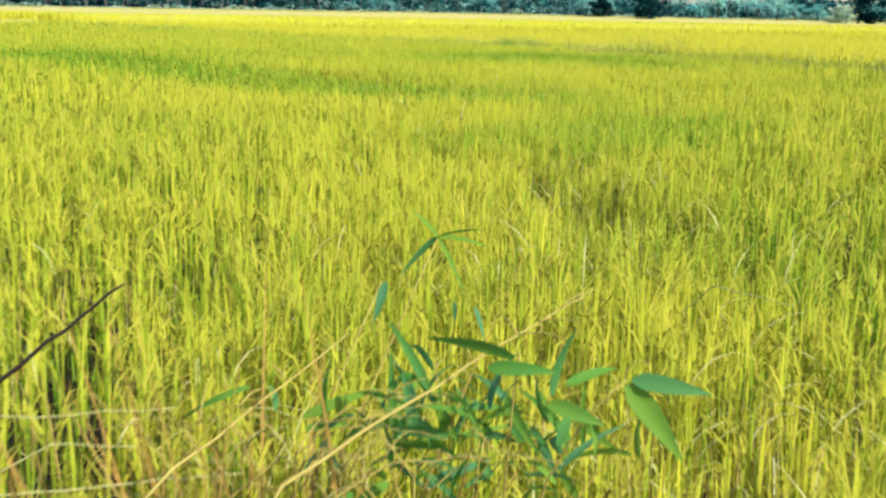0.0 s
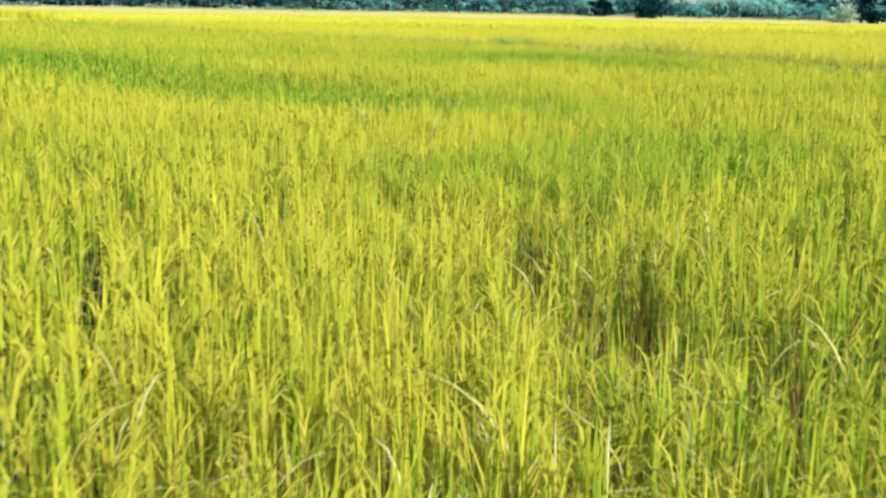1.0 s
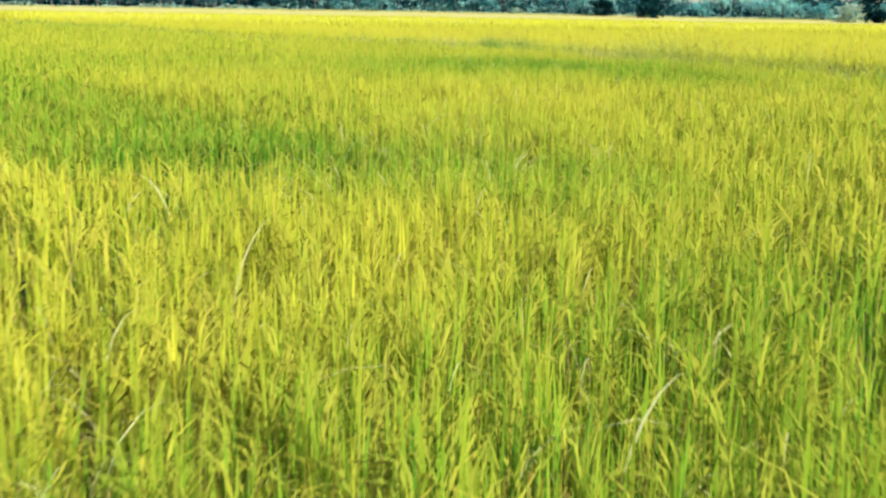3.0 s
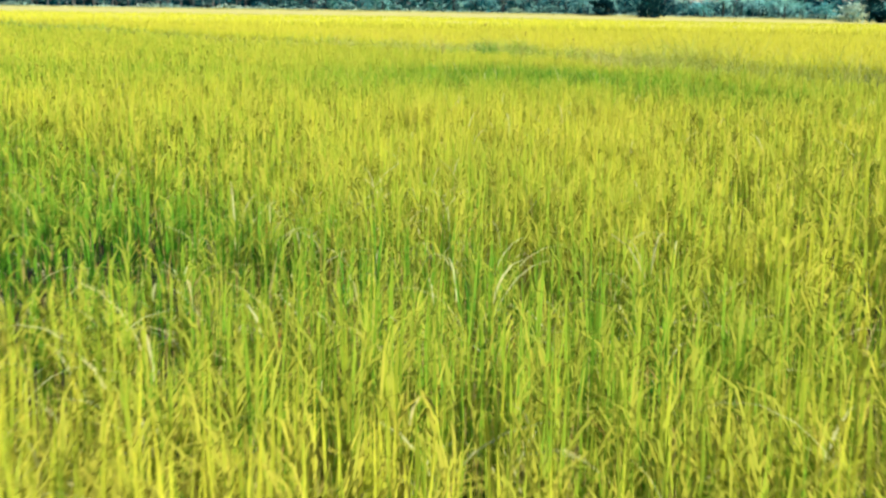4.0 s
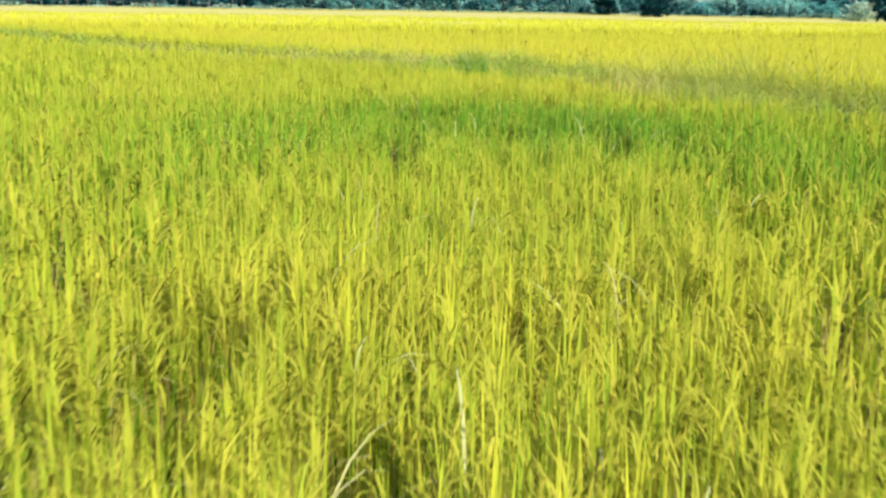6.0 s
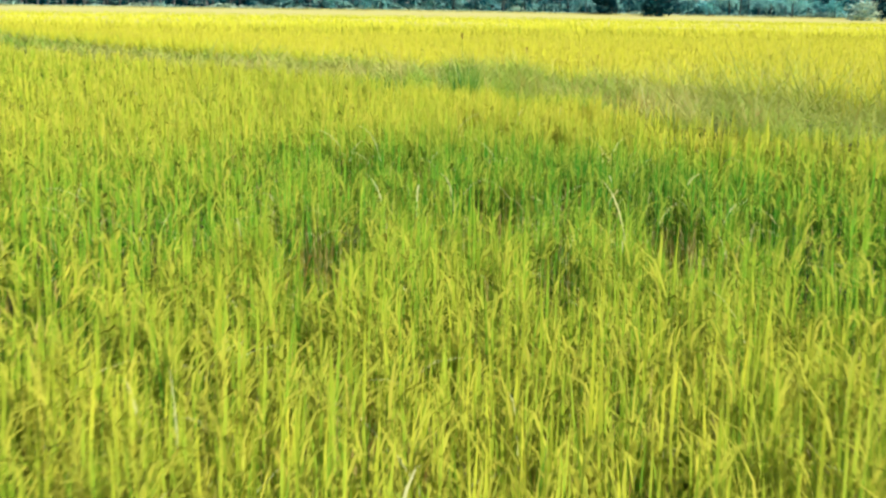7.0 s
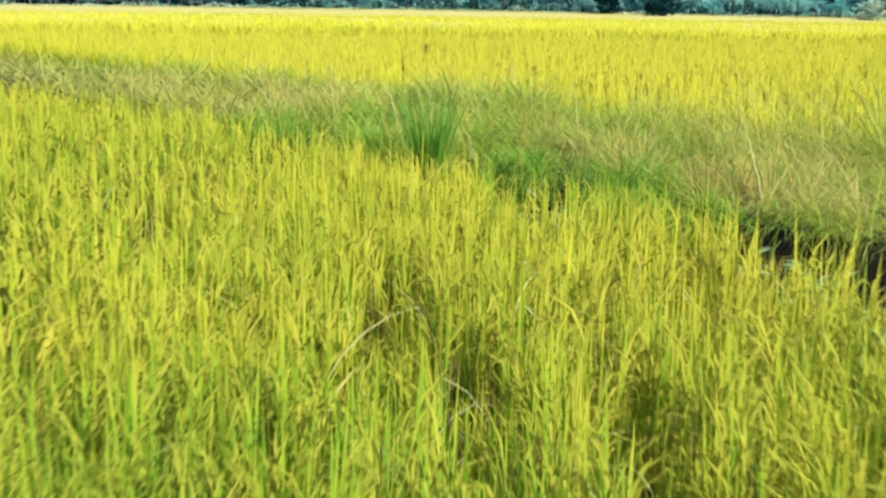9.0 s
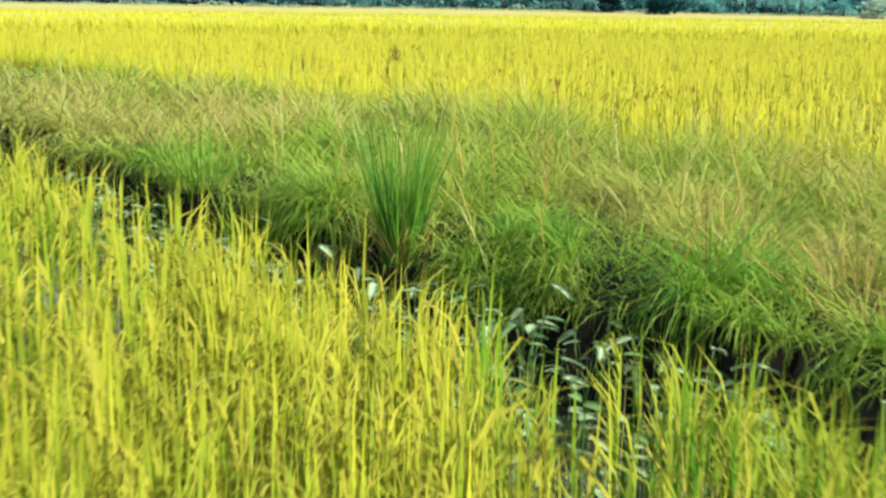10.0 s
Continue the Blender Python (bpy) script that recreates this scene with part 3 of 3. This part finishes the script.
def lance(length, width, droop, fold=0.25, steps=8):
    """A long leaf with a keel, along +y, bending down."""
    bm = bmesh.new()
    rows_v = []
    p, th = Vector((0, 0, 0)), 0.25
    for i in range(steps + 1):
        k = i / steps
        w = width * 0.5 * (math.sin(math.pi * min(1, 0.08 + 0.92 * k ** 0.6)) ** 0.9 + 0.03)
        rows_v.append([bm.verts.new(p + Vector((s * w, 0, abs(s) * w * fold))) for s in (-1, -0.5, 0, 0.5, 1)])
        th -= droop / steps
        p = p + Vector((0, math.cos(th), math.sin(th))) * (length / steps)
    for a, b in zip(rows_v, rows_v[1:]):
        for k in range(4):
            bm.faces.new((a[k], a[k + 1], b[k + 1], b[k]))
    return bm


# ---- the weeds at the field's edge, below the start of the flight ----
def reed(x, y, canes, leaves, seed, label):
    g = random.Random(seed)
    top = new("leafy_reed")
    top.matrix_basis = pose(x, y, float(land(np.array([x]), np.array([y]))[0]) - 0.02)
    tagged(top, label, "weed", "leafy reeds at the field edge")
    stems = []
    for end, sag in canes:
        pts = bend((g.uniform(-0.05, 0.05), g.uniform(-0.05, 0.05), 0), end, sag, 10, 0.006, seed)
        cane = part("cane", tube(pts, [0.0045 - 0.0003 * i for i in range(11)]), straw if g.random() < 0.5 else weed_leaf, top, tone=0.3)
        stems.append((Vector(end), cane))
    for at, length, width, droop, turn, pitch, tone, *roll in leaves:
        bearer = min(stems, key=lambda e: (e[0] - Vector(at)).length)[1]
        lf = part("leaf", lance(length, width, droop), weed_leaf, bearer, tone=tone)
        lf.matrix_basis = pose(*at, pitch, 0, turn) @ pose(0, 0, 0, 0, roll[0] if roll else g.choice((-1, 1)) * g.uniform(15, 70), 0)
    return top


def reed_leaves(count, centre, spread, seed):
    g = random.Random(seed)
    out = []
    for k in range(count):
        at = (centre[0] + g.gauss(0, spread[0]), centre[1] + g.gauss(0, spread[1]), centre[2] + g.gauss(0, spread[2]))
        out.append((at, g.uniform(0.11, 0.20), g.uniform(0.014, 0.026), g.uniform(0.3, 1.5), g.uniform(0, 360), g.uniform(-30, 80), g.uniform(0.0, 1.0)))
    return out


reed(0.20, 2.40, [((0.17, -0.05, 1.18), (-0.10, 0, 0.16)), ((-0.04, -0.05, 1.23), (-0.04, 0, 0.05)), ((-0.1, 0.1, 1.0), (-0.06, 0, 0.0))],
     [((0.18, -0.05, 1.18), 0.16, 0.036, 0.3, -88, -12, 0.75, 60), ((0.17, -0.05, 1.17), 0.19, 0.046, 0.5, -100, -52, 0.2, 65),
      ((-0.05, -0.05, 1.22), 0.18, 0.034, 0.3, 88, 8, 0.4, 55), ((-0.10, -0.05, 1.20), 0.14, 0.030, 0.4, -88, -4, 0.5, 60), ((0.02, -0.05, 1.13), 0.12, 0.032, 0.5, -95, -20, 0.3, 65), ((0.10, 0.0, 1.10), 0.10, 0.018, 0.8, 200, -45, 0.25), ((-0.06, 0.02, 1.12), 0.16, 0.024, 0.8, 200, -25, 0.25)]
     + reed_leaves(50, (-0.17, 0.20, 0.99), (0.16, 0.08, 0.06), 3), 3, "bushy reed with broad drooping blue-green leaves among rice")
reed(-0.50, 2.30, [((0.499, 0.650, 1.337), (-0.06, 0, -0.06)), ((0.369, 0.550, 1.247), (-0.05, 0, 0.0))],
     [((0.499, 0.650, 1.337), 0.13, 0.024, 0.2, 110, -50, 0.75), ((0.499, 0.650, 1.337), 0.12, 0.018, 0.3, -88, 4, 0.35), ((0.499, 0.650, 1.337), 0.13, 0.016, 0.4, -100, -10, 0.1), ((0.499, 0.650, 1.337), 0.11, 0.015, 0.3, 120, 40, 0.1),
      ((0.499, 0.650, 1.337), 0.16, 0.012, 0.5, -140, -50, 0.1), ((0.379, 0.550, 1.247), 0.10, 0.021, 0.2, 120, -72, 1.0),
      ((0.539, 0.650, 1.177), 0.08, 0.016, 0.2, 10, -60, 1.0), ((0.589, 0.650, 1.167), 0.09, 0.015, 0.2, -160, -60, 1.0)],
     4, "slender leaning reed with pale leaves on its tip")
reed(0.02, 2.42, [((0.05, 0.05, 1.1), (-0.05, 0, 0.0))], reed_leaves(40, (-0.06, 0.18, 0.96), (0.15, 0.09, 0.06), 14), 14, "low reed tuft with dark blue-green leaves")
reed(0.36, 2.55, [((0.05, 0.0, 0.95), (0.03, 0, 0.0))], reed_leaves(18, (-0.08, 0.0, 0.91), (0.10, 0.1, 0.05), 9), 9, "low reed tuft with green lance-shaped leaves")
for k, (x, y, s) in enumerate(((-0.36, 2.40, 1.50), (-0.22, 2.30, 1.42), (-0.02, 2.38, 1.40), (-0.50, 2.30, 1.38))):
    stand(tagged(tuft("straw_tussock", 60, s, 0.10, 0.2, 1.0, 0.008, [dry_leaf], "withered orange-brown straw tussock among the weeds", 40 + k), group="dead grass at the field edge"), x, y)


def dead_stalk(points, thick, mat, label, seed, sprigs=0):
    g = random.Random(seed)
    base = points[0]
    top = tagged(new("dead_stalk"), label, "stalk", "dead stalks at the field edge")
    top.matrix_basis = pose(*base)
    local = [Vector(p) - Vector(base) for p in points]
    path = []
    for a, b in zip(local, local[1:]):
        path += [a.lerp(b, k / 5) + Vector((g.uniform(-1, 1), g.uniform(-1, 1), g.uniform(-1, 1))) * 0.004 for k in range(5)]
    path.append(local[-1])
    n = len(path)
    stem = part("stem", tube(path, [thick * (1 - 0.75 * i / n) for i in range(n)]), mat, top)
    for k in range(sprigs):
        i = g.randrange(n // 3, n - 1)
        d = Vector((g.uniform(-0.6, 0.6), g.uniform(-0.2, 0.6), g.uniform(-0.3, 0.4))) * 0.16
        part("sprig", tube(bend(path[i], path[i] + d, (0, 0, 0.01), 4, 0.002, k + seed), [0.0022, 0.002, 0.0016, 0.0012, 0.0007], 5), mat, stem)
    return top


dead_stalk([(-1.75, 2.5, 0.0), (-1.10, 2.5, 0.93), (-0.798, 2.5, 1.181), (-0.638, 2.5, 1.303)], 0.0085, dark_twig, "bare dark brown twig rising out of the rice edge", 2, 2)
dead_stalk([(-0.95, 1.75, 0.0), (-0.75, 1.85, 0.80), (-0.46, 2.10, 1.06), (-0.19, 2.60, 1.18)], 0.006, straw, "dry straw-coloured stalk leaning over the rice", 4, 9)
dead_stalk([(-0.62, 1.75, 0.0), (-0.45, 1.95, 0.75), (-0.27, 2.10, 1.03), (0.07, 2.46, 1.16), (0.32, 2.73, 1.235)], 0.006, straw, "dry straw-coloured stalk leaning over the rice", 6, 9)
dead_stalk([(-1.20, 2.33, 0.0), (-1.05, 2.34, 0.98), (-0.851, 2.35, 1.066), (-0.508, 2.35, 1.091)], 0.0032, pale_straw, "pale dry stalk lying across the rice tips", 8, 0)
dead_stalk([(-1.10, 2.33, 0.0), (-0.95, 2.34, 0.90), (-0.754, 2.35, 1.015), (-0.588, 2.35, 1.011)], 0.0032, pale_straw, "pale dry stalk lying across the rice tips", 10, 2)
dead_stalk([(-1.08, 2.33, 0.0), (-1.00, 2.34, 0.80), (-0.859, 2.35, 0.908), (-0.523, 2.35, 0.942), (-0.378, 2.35, 0.958)], 0.0035, pale_straw, "pale dry stalk lying across the rice tips", 12, 2)
dead_stalk([(-0.45, 2.15, 0.0), (-0.30, 2.20, 0.90), (-0.08, 2.25, 1.02), (0.10, 2.30, 1.02)], 0.004, straw, "dry straw-coloured stalk bent flat over the rice", 15, 6)
dead_stalk([(-0.60, 2.30, 0.0), (-0.48, 2.32, 0.85), (-0.30, 2.34, 1.00), (-0.20, 2.20, 0.98)], 0.004, straw, "dry straw-coloured stalk bent flat over the rice", 16, 6)
bent = random.Random(91)
for k in range(18):
    x, y, z = bent.uniform(-0.52, 0.0), bent.uniform(2.22, 2.42), bent.uniform(1.00, 1.13)
    run = bent.choice((-1, 1, 1)) * bent.uniform(0.10, 0.26)
    dead_stalk([(x, y, 0.0), (x + 0.1 * run, y, z - 0.10), (x + 0.5 * run, y + 0.01, z), (x + 1.2 * run, y + 0.02, z + bent.uniform(-0.06, 0.02))], bent.uniform(0.0016, 0.0028), straw,
               "dry straw-coloured stalk bent flat over the rice", 60 + k, 2)
dead_stalk([(0.95, 4.55, 0.0), (0.90, 4.45, 0.80), (0.97, 4.32, 0.92), (1.15, 3.95, 0.94)], 0.004, pale_straw, "pale bent dry stalk hanging over the rice", 14, 0)


def seed_culm(x, y, height, label, seed):
    top = stand(tagged(new("seed_culm"), label, "grass", "seed heads over the bank"), x, y)
    path = bend((0, 0, 0), (0.03, 0.02, height), (0.02, 0, 0), 7, 0.003, seed)
    part("stem", tube(path, [0.003 - 0.0002 * i for i in range(8)], 5), weed_leaf, top, tone=0.2)
    g = np.random.default_rng(seed)
    n = 70
    b = np.array(path[-1])[None] + np.stack([g.normal(0, 0.008, n), g.normal(0, 0.008, n), g.uniform(-0.05, 0.02, n)], 1)
    heap = Heap()
    heap.add(blades(b, 0.015 + 0.02 * g.random(n), np.full(n, 0.006), g.random(n) * 6.28, 0.3 + 1.2 * g.random(n), np.zeros(n), 2), 0, 0.2 + 0.2 * g.random(n))
    heap.make("seed_head", [dry_leaf], top)


seed_culm(2.03, 39.95, 1.1, "tall grass culm with a brown seed head", 3)
seed_culm(2.95, 40.6, 0.75, "grass culm with a brown seed head", 4)
seed_culm(4.3, 43.4, 0.95, "grass culm with a brown seed head", 5)


# ---- water plants in the ditch ----
def pond_weed(seed):
    g = random.Random(seed)
    top = tagged(new("water_plant"), "grey-green broad-leaved water plant standing in the ditch", "water plant", "water plants in the ditch")
    for k in range(g.randint(5, 7)):
        a, reach, h = g.uniform(0, 6.28), g.uniform(0.04, 0.17), g.uniform(0.22, 0.46)
        tip = Vector((reach * math.cos(a), reach * math.sin(a), h))
        stalk = part("stalk", tube(bend((0, 0, 0), tip, (0, 0, 0.03), 4), [0.003, 0.0027, 0.0024, 0.0022, 0.002], 3), pond_leaf, top, tone=0.1)
        bm = bmesh.new()
        L, W, rows_v = g.uniform(0.06, 0.11), g.uniform(0.03, 0.05), []
        for i in range(6):
            u = i / 5
            w = W * 0.5 * (math.sin(math.pi * (0.12 + 0.86 * u)) ** 0.8)
            rows_v.append([bm.verts.new((s * w, (u - 0.15) * L, 0.008 * abs(s) - 0.03 * u * u)) for s in (-1, 0, 1)])
        for p, q in zip(rows_v, rows_v[1:]):
            for s in (0, 1):
                bm.faces.new((p[s], p[s + 1], q[s + 1], q[s]))
        bmesh.ops.solidify(bm, geom=bm.faces[:], thickness=0.001)
        lf = part("leaf", bm, pond_leaf, stalk, tone=g.uniform(0.2, 1.0))
        lf.matrix_basis = pose(*tip, g.uniform(-8, 14), g.uniform(-12, 12), math.degrees(a) - 90 + g.uniform(-40, 40))
    return top


def plant_ditch():
    g = random.Random(12)
    kinds = [pond_weed(s) for s in (1, 2, 3, 4)]
    used = [False] * 4
    for k in range(290):
        x = 4.4 - 5.4 * g.random() ** 1.4
        near = float(edge(np.array([x]))[0])
        c = near + 0.4 + (float(toe(x)) - near - 0.45) * g.random()
        y = c - SLOPE * x
        m = pose(x, y, -0.2, 0, 0, g.uniform(0, 360)) @ Matrix.Scale(g.uniform(0.75, 1.2), 4)
        i = k % 4
        if not used[i]:
            kinds[i].matrix_basis, used[i] = m, True
        else:
            copy_thing(kinds[i], m)


plant_ditch()


# ---- the trees along the far edge ----
def crown_mesh(name, seed, low, high, radius, clumps, leaves, size, tone, mats, parent, shape=0.5, spread=0.42):
    g = np.random.default_rng(seed)
    heap = Heap()
    k = g.random(clumps)
    cz = low + (high - low) * k
    rr = radius * (np.sin(np.pi * np.clip(0.16 + 0.80 * k, 0, 1)) ** shape) * np.sqrt(g.random(clumps)) * 1.05
    a = g.random(clumps) * 6.28
    cx, cy = rr * np.cos(a), rr * np.sin(a)
    # The tone spread puts lit and shaded clumps into the crown's colour.
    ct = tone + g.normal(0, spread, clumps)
    i = np.repeat(np.arange(clumps), leaves)
    n = len(i)
    d = g.normal(0, 1, (n, 3))
    d /= np.linalg.norm(d, axis=1)[:, None]
    rad = radius * (0.16 + 0.16 * g.random(clumps))[i] * (0.55 + 0.5 * g.random(n))
    b = np.stack([cx[i], cy[i], cz[i]], 1) + d * rad[:, None] * np.array([1.0, 1.0, 0.75])
    az = np.arctan2(d[:, 1], d[:, 0]) + g.normal(0, 0.7, n)
    heap.add(blades(b, size * (0.6 + 0.8 * g.random(n)), size * (0.35 + 0.35 * g.random(n)), az, 0.7 + 0.9 * g.random(n), 0.9 * g.random(n), 2, 1.2, [0.45, 1.0],
                    twist=g.normal(0, 0.6, n)), 0, ct[i] + g.normal(0, 0.07, n))
    return heap.make(name, mats, parent)


def broadleaf(seed, label, height, radius, low, tone, mats=None, bark_mat=None, clumps=36, leaves=13, size=0.95, name="broadleaf_tree"):
    g = random.Random(seed)
    top = tagged(new(name), label, "tree", "trees along the field edge")
    bm = tube(bend((0, 0, -0.3), (g.uniform(-0.5, 0.5), g.uniform(-0.5, 0.5), height * 0.78), (g.uniform(-0.4, 0.4), 0, 0), 7, 0.06, seed),
              [0.30, 0.24, 0.21, 0.18, 0.15, 0.12, 0.08, 0.04], 7)
    part("trunk", bm, bark_mat or bark, top)
    for k in range(6):
        z = max(low, 1.2) + (height * 0.7 - max(low, 1.2)) * (k + 0.5) / 6
        a = k * 2.4 + g.uniform(-0.5, 0.5)
        e = (radius * 0.75 * math.cos(a), radius * 0.75 * math.sin(a), z + height * 0.16)
        part("limb", tube(bend((0, 0, z * 0.85), e, (0, 0, -0.2), 4, 0.05, seed + k), [0.11, 0.09, 0.07, 0.05, 0.02], 5), bark_mat or bark, top)
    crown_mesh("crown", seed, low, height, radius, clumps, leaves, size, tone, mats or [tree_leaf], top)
    return top


def palm(seed, label, height, fronds, length, tone):
    g = random.Random(seed)
    top = tagged(new("palm_tree"), label, "palm tree", "palms along the field edge")
    lean = (g.uniform(-0.5, 0.5), g.uniform(-0.5, 0.5), height)
    part("trunk", tube(bend((0, 0, -0.3), lean, (0.2, 0, 0), 8, 0.02, seed), [0.34, 0.28, 0.25, 0.24, 0.23, 0.23, 0.24, 0.26, 0.2], 8), bark, top)
    variants = []
    for v in range(3):
        gg = np.random.default_rng(seed * 10 + v)
        n = 32
        k = np.linspace(0.12, 1.0, n // 2)
        th = 0.35 - (1.2 + 0.5 * v) * k
        ry = np.cumsum(np.cos(th)) * length / len(k)
        rz = np.cumsum(np.sin(th)) * length / len(k)
        heap = Heap()
        for sgn in (-1, 1):
            b = np.stack([np.zeros(len(k)), ry, rz], 1)
            ll = length * 0.30 * np.sin(np.pi * np.clip(0.15 + 0.8 * k, 0, 1)) * (0.85 + 0.3 * gg.random(len(k)))
            heap.add(blades(b, ll, np.full(len(k), 0.11), np.pi / 2 - sgn * (0.95 + 0.2 * gg.random(len(k))), 1.5 + 0.4 * gg.random(len(k)), 0.6 * gg.random(len(k)), 2, twist=gg.normal(0, 0.4, len(k))),
                     0, np.full(len(k), tone) + gg.normal(0, 0.08, len(k)))
        rb = np.stack([np.zeros(len(k) - 1), ry[:-1], rz[:-1]], 1)
        heap.add(blades(rb, np.full(len(k) - 1, length / len(k) * 1.2), np.full(len(k) - 1, 0.07), np.full(len(k) - 1, np.pi / 2), np.pi / 2 - th[:-1], np.zeros(len(k) - 1), 2), 0,
                 np.full(len(k) - 1, tone + 0.15))
        variants.append(heap)
    first = [None] * 3
    for f in range(fronds):
        v = f % 3
        if first[v] is None:
            ob = first[v] = variants[v].make("frond", [tree_leaf], top)
        else:
            ob = new("frond", first[v].data)
            ob.parent = top
        ob.matrix_basis = pose(*lean, 55 - 85 * (f / fronds) + g.uniform(-8, 8), g.uniform(-10, 10), f * 137.5)
    return top


def treeline():
    g = random.Random(31)
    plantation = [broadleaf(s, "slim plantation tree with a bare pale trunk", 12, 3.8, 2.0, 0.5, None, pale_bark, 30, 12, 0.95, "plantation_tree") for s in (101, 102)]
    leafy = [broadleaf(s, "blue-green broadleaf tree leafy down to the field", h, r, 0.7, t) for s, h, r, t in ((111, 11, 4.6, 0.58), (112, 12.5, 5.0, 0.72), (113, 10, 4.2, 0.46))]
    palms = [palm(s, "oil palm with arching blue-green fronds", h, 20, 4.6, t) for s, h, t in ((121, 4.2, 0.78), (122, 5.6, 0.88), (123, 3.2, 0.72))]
    started = set()

    def put(ob, x, y, s):
        z = float(land(np.array([x]), np.array([y]))[0])
        m = pose(x, y, z, 0, 0, g.uniform(0, 360)) @ Matrix.Scale(s, 4)
        if ob.name in started:
            copy_thing(ob, m)
        else:
            ob.matrix_basis = m
            started.add(ob.name)

    for row, (y0, gap) in enumerate(((452, 6.6), (463, 7.0), (476, 7.0))):
        x = -195.0 + row * 3
        while x < 210:
            xx, yy = x + g.uniform(-2, 2), y0 + g.uniform(-4, 4)
            kind = plantation if xx < -62 or (xx < -25 and g.random() < 0.5) else leafy
            if xx > 40 and g.random() < 0.62 or -25 < xx < 40 and g.random() < 0.22:
                kind = palms
            put(g.choice(kind), xx, yy - (5 if kind is palms else 0), g.uniform(0.85, 1.2))
            x += gap * g.uniform(0.75, 1.25)


def hedge():
    g = np.random.default_rng(77)
    n = 9000
    x = g.uniform(-200, 215, n)
    y = 447.5 + g.normal(0, 1.2, n)
    h = 0.5 + 1.9 * lattice(x, y * 0, 7.0, 71) ** 2
    b = np.stack([x, y, land(x, y) + 0.2 + h * g.random(n)], 1)
    heap = Heap()
    heap.add(blades(b, 0.5 + 0.6 * g.random(n), 0.35 + 0.3 * g.random(n), g.random(n) * 6.28, 0.4 + 1.0 * g.random(n), 0.8 * g.random(n), 2, 1.2, [0.5, 1.0],
                    twist=g.normal(0, 0.6, n)), 0, 0.35 + 0.5 * (lattice(x, y * 0, 5.0, 72)) + g.normal(0, 0.1, n))
    # Back thicket fills the sky gaps; its low tone stands in for shade.
    n = 17000
    x = g.uniform(-215, 230, n)
    y = 489 + g.normal(0, 3.0, n)
    b = np.stack([x, y, land(x, y) + (3.5 + 5.0 * lattice(x, y * 0, 9.0, 73)) * g.random(n)], 1)
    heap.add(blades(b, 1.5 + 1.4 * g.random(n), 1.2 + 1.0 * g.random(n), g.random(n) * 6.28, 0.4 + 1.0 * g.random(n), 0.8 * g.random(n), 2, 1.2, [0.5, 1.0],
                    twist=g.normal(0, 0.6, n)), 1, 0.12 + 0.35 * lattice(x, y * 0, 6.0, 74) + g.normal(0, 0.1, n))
    n = 7000
    x = g.uniform(-190, 200, n)
    y = 436 + 10 * g.random(n)
    b = np.stack([x, y, land(x, y) + 0.2], 1)
    heap.add(blades(b, 0.7 + 0.3 * g.random(n), 0.25 + 0.2 * g.random(n), g.random(n) * 6.28, 0.5 * g.random(n), g.random(n), 2), 2, 0.5 + 0.5 * g.random(n))
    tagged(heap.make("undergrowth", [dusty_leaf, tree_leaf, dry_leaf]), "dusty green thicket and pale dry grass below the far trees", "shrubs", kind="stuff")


treeline()
hedge()
# Tones below zero paint these three crowns as dark as deep shade.
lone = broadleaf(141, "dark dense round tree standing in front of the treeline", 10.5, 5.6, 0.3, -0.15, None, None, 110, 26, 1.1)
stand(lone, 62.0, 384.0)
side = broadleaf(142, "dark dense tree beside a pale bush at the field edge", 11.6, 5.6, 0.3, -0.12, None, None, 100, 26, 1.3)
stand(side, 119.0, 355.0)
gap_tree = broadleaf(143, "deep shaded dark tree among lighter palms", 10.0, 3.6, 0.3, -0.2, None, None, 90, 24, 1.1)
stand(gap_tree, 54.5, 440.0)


def bush(x, y, radius, height, seed, label):
    top = tagged(new("bush"), label, "bush", "bushes at the field edge")
    for k in range(4):
        a = k * 1.6
        part("stem", tube(bend((0, 0, -0.1), (radius * 0.4 * math.cos(a), radius * 0.4 * math.sin(a), height * 0.6), (0, 0, 0.1), 4, 0.02, k), [0.06, 0.05, 0.04, 0.03, 0.02], 5), bark, top)
    crown_mesh("crown", seed, 0.2, height * 0.85, radius, 46, 22, 0.9, 1.0, [dusty_leaf], top, 0.4, 0.2)
    stand(top, x, y)


bush(108.5, 348.0, 4.0, 5.6, 151, "pale dusty grey-green bush at the field edge")
bush(125.0, 346.0, 2.1, 3.0, 152, "small pale bush at the field edge")
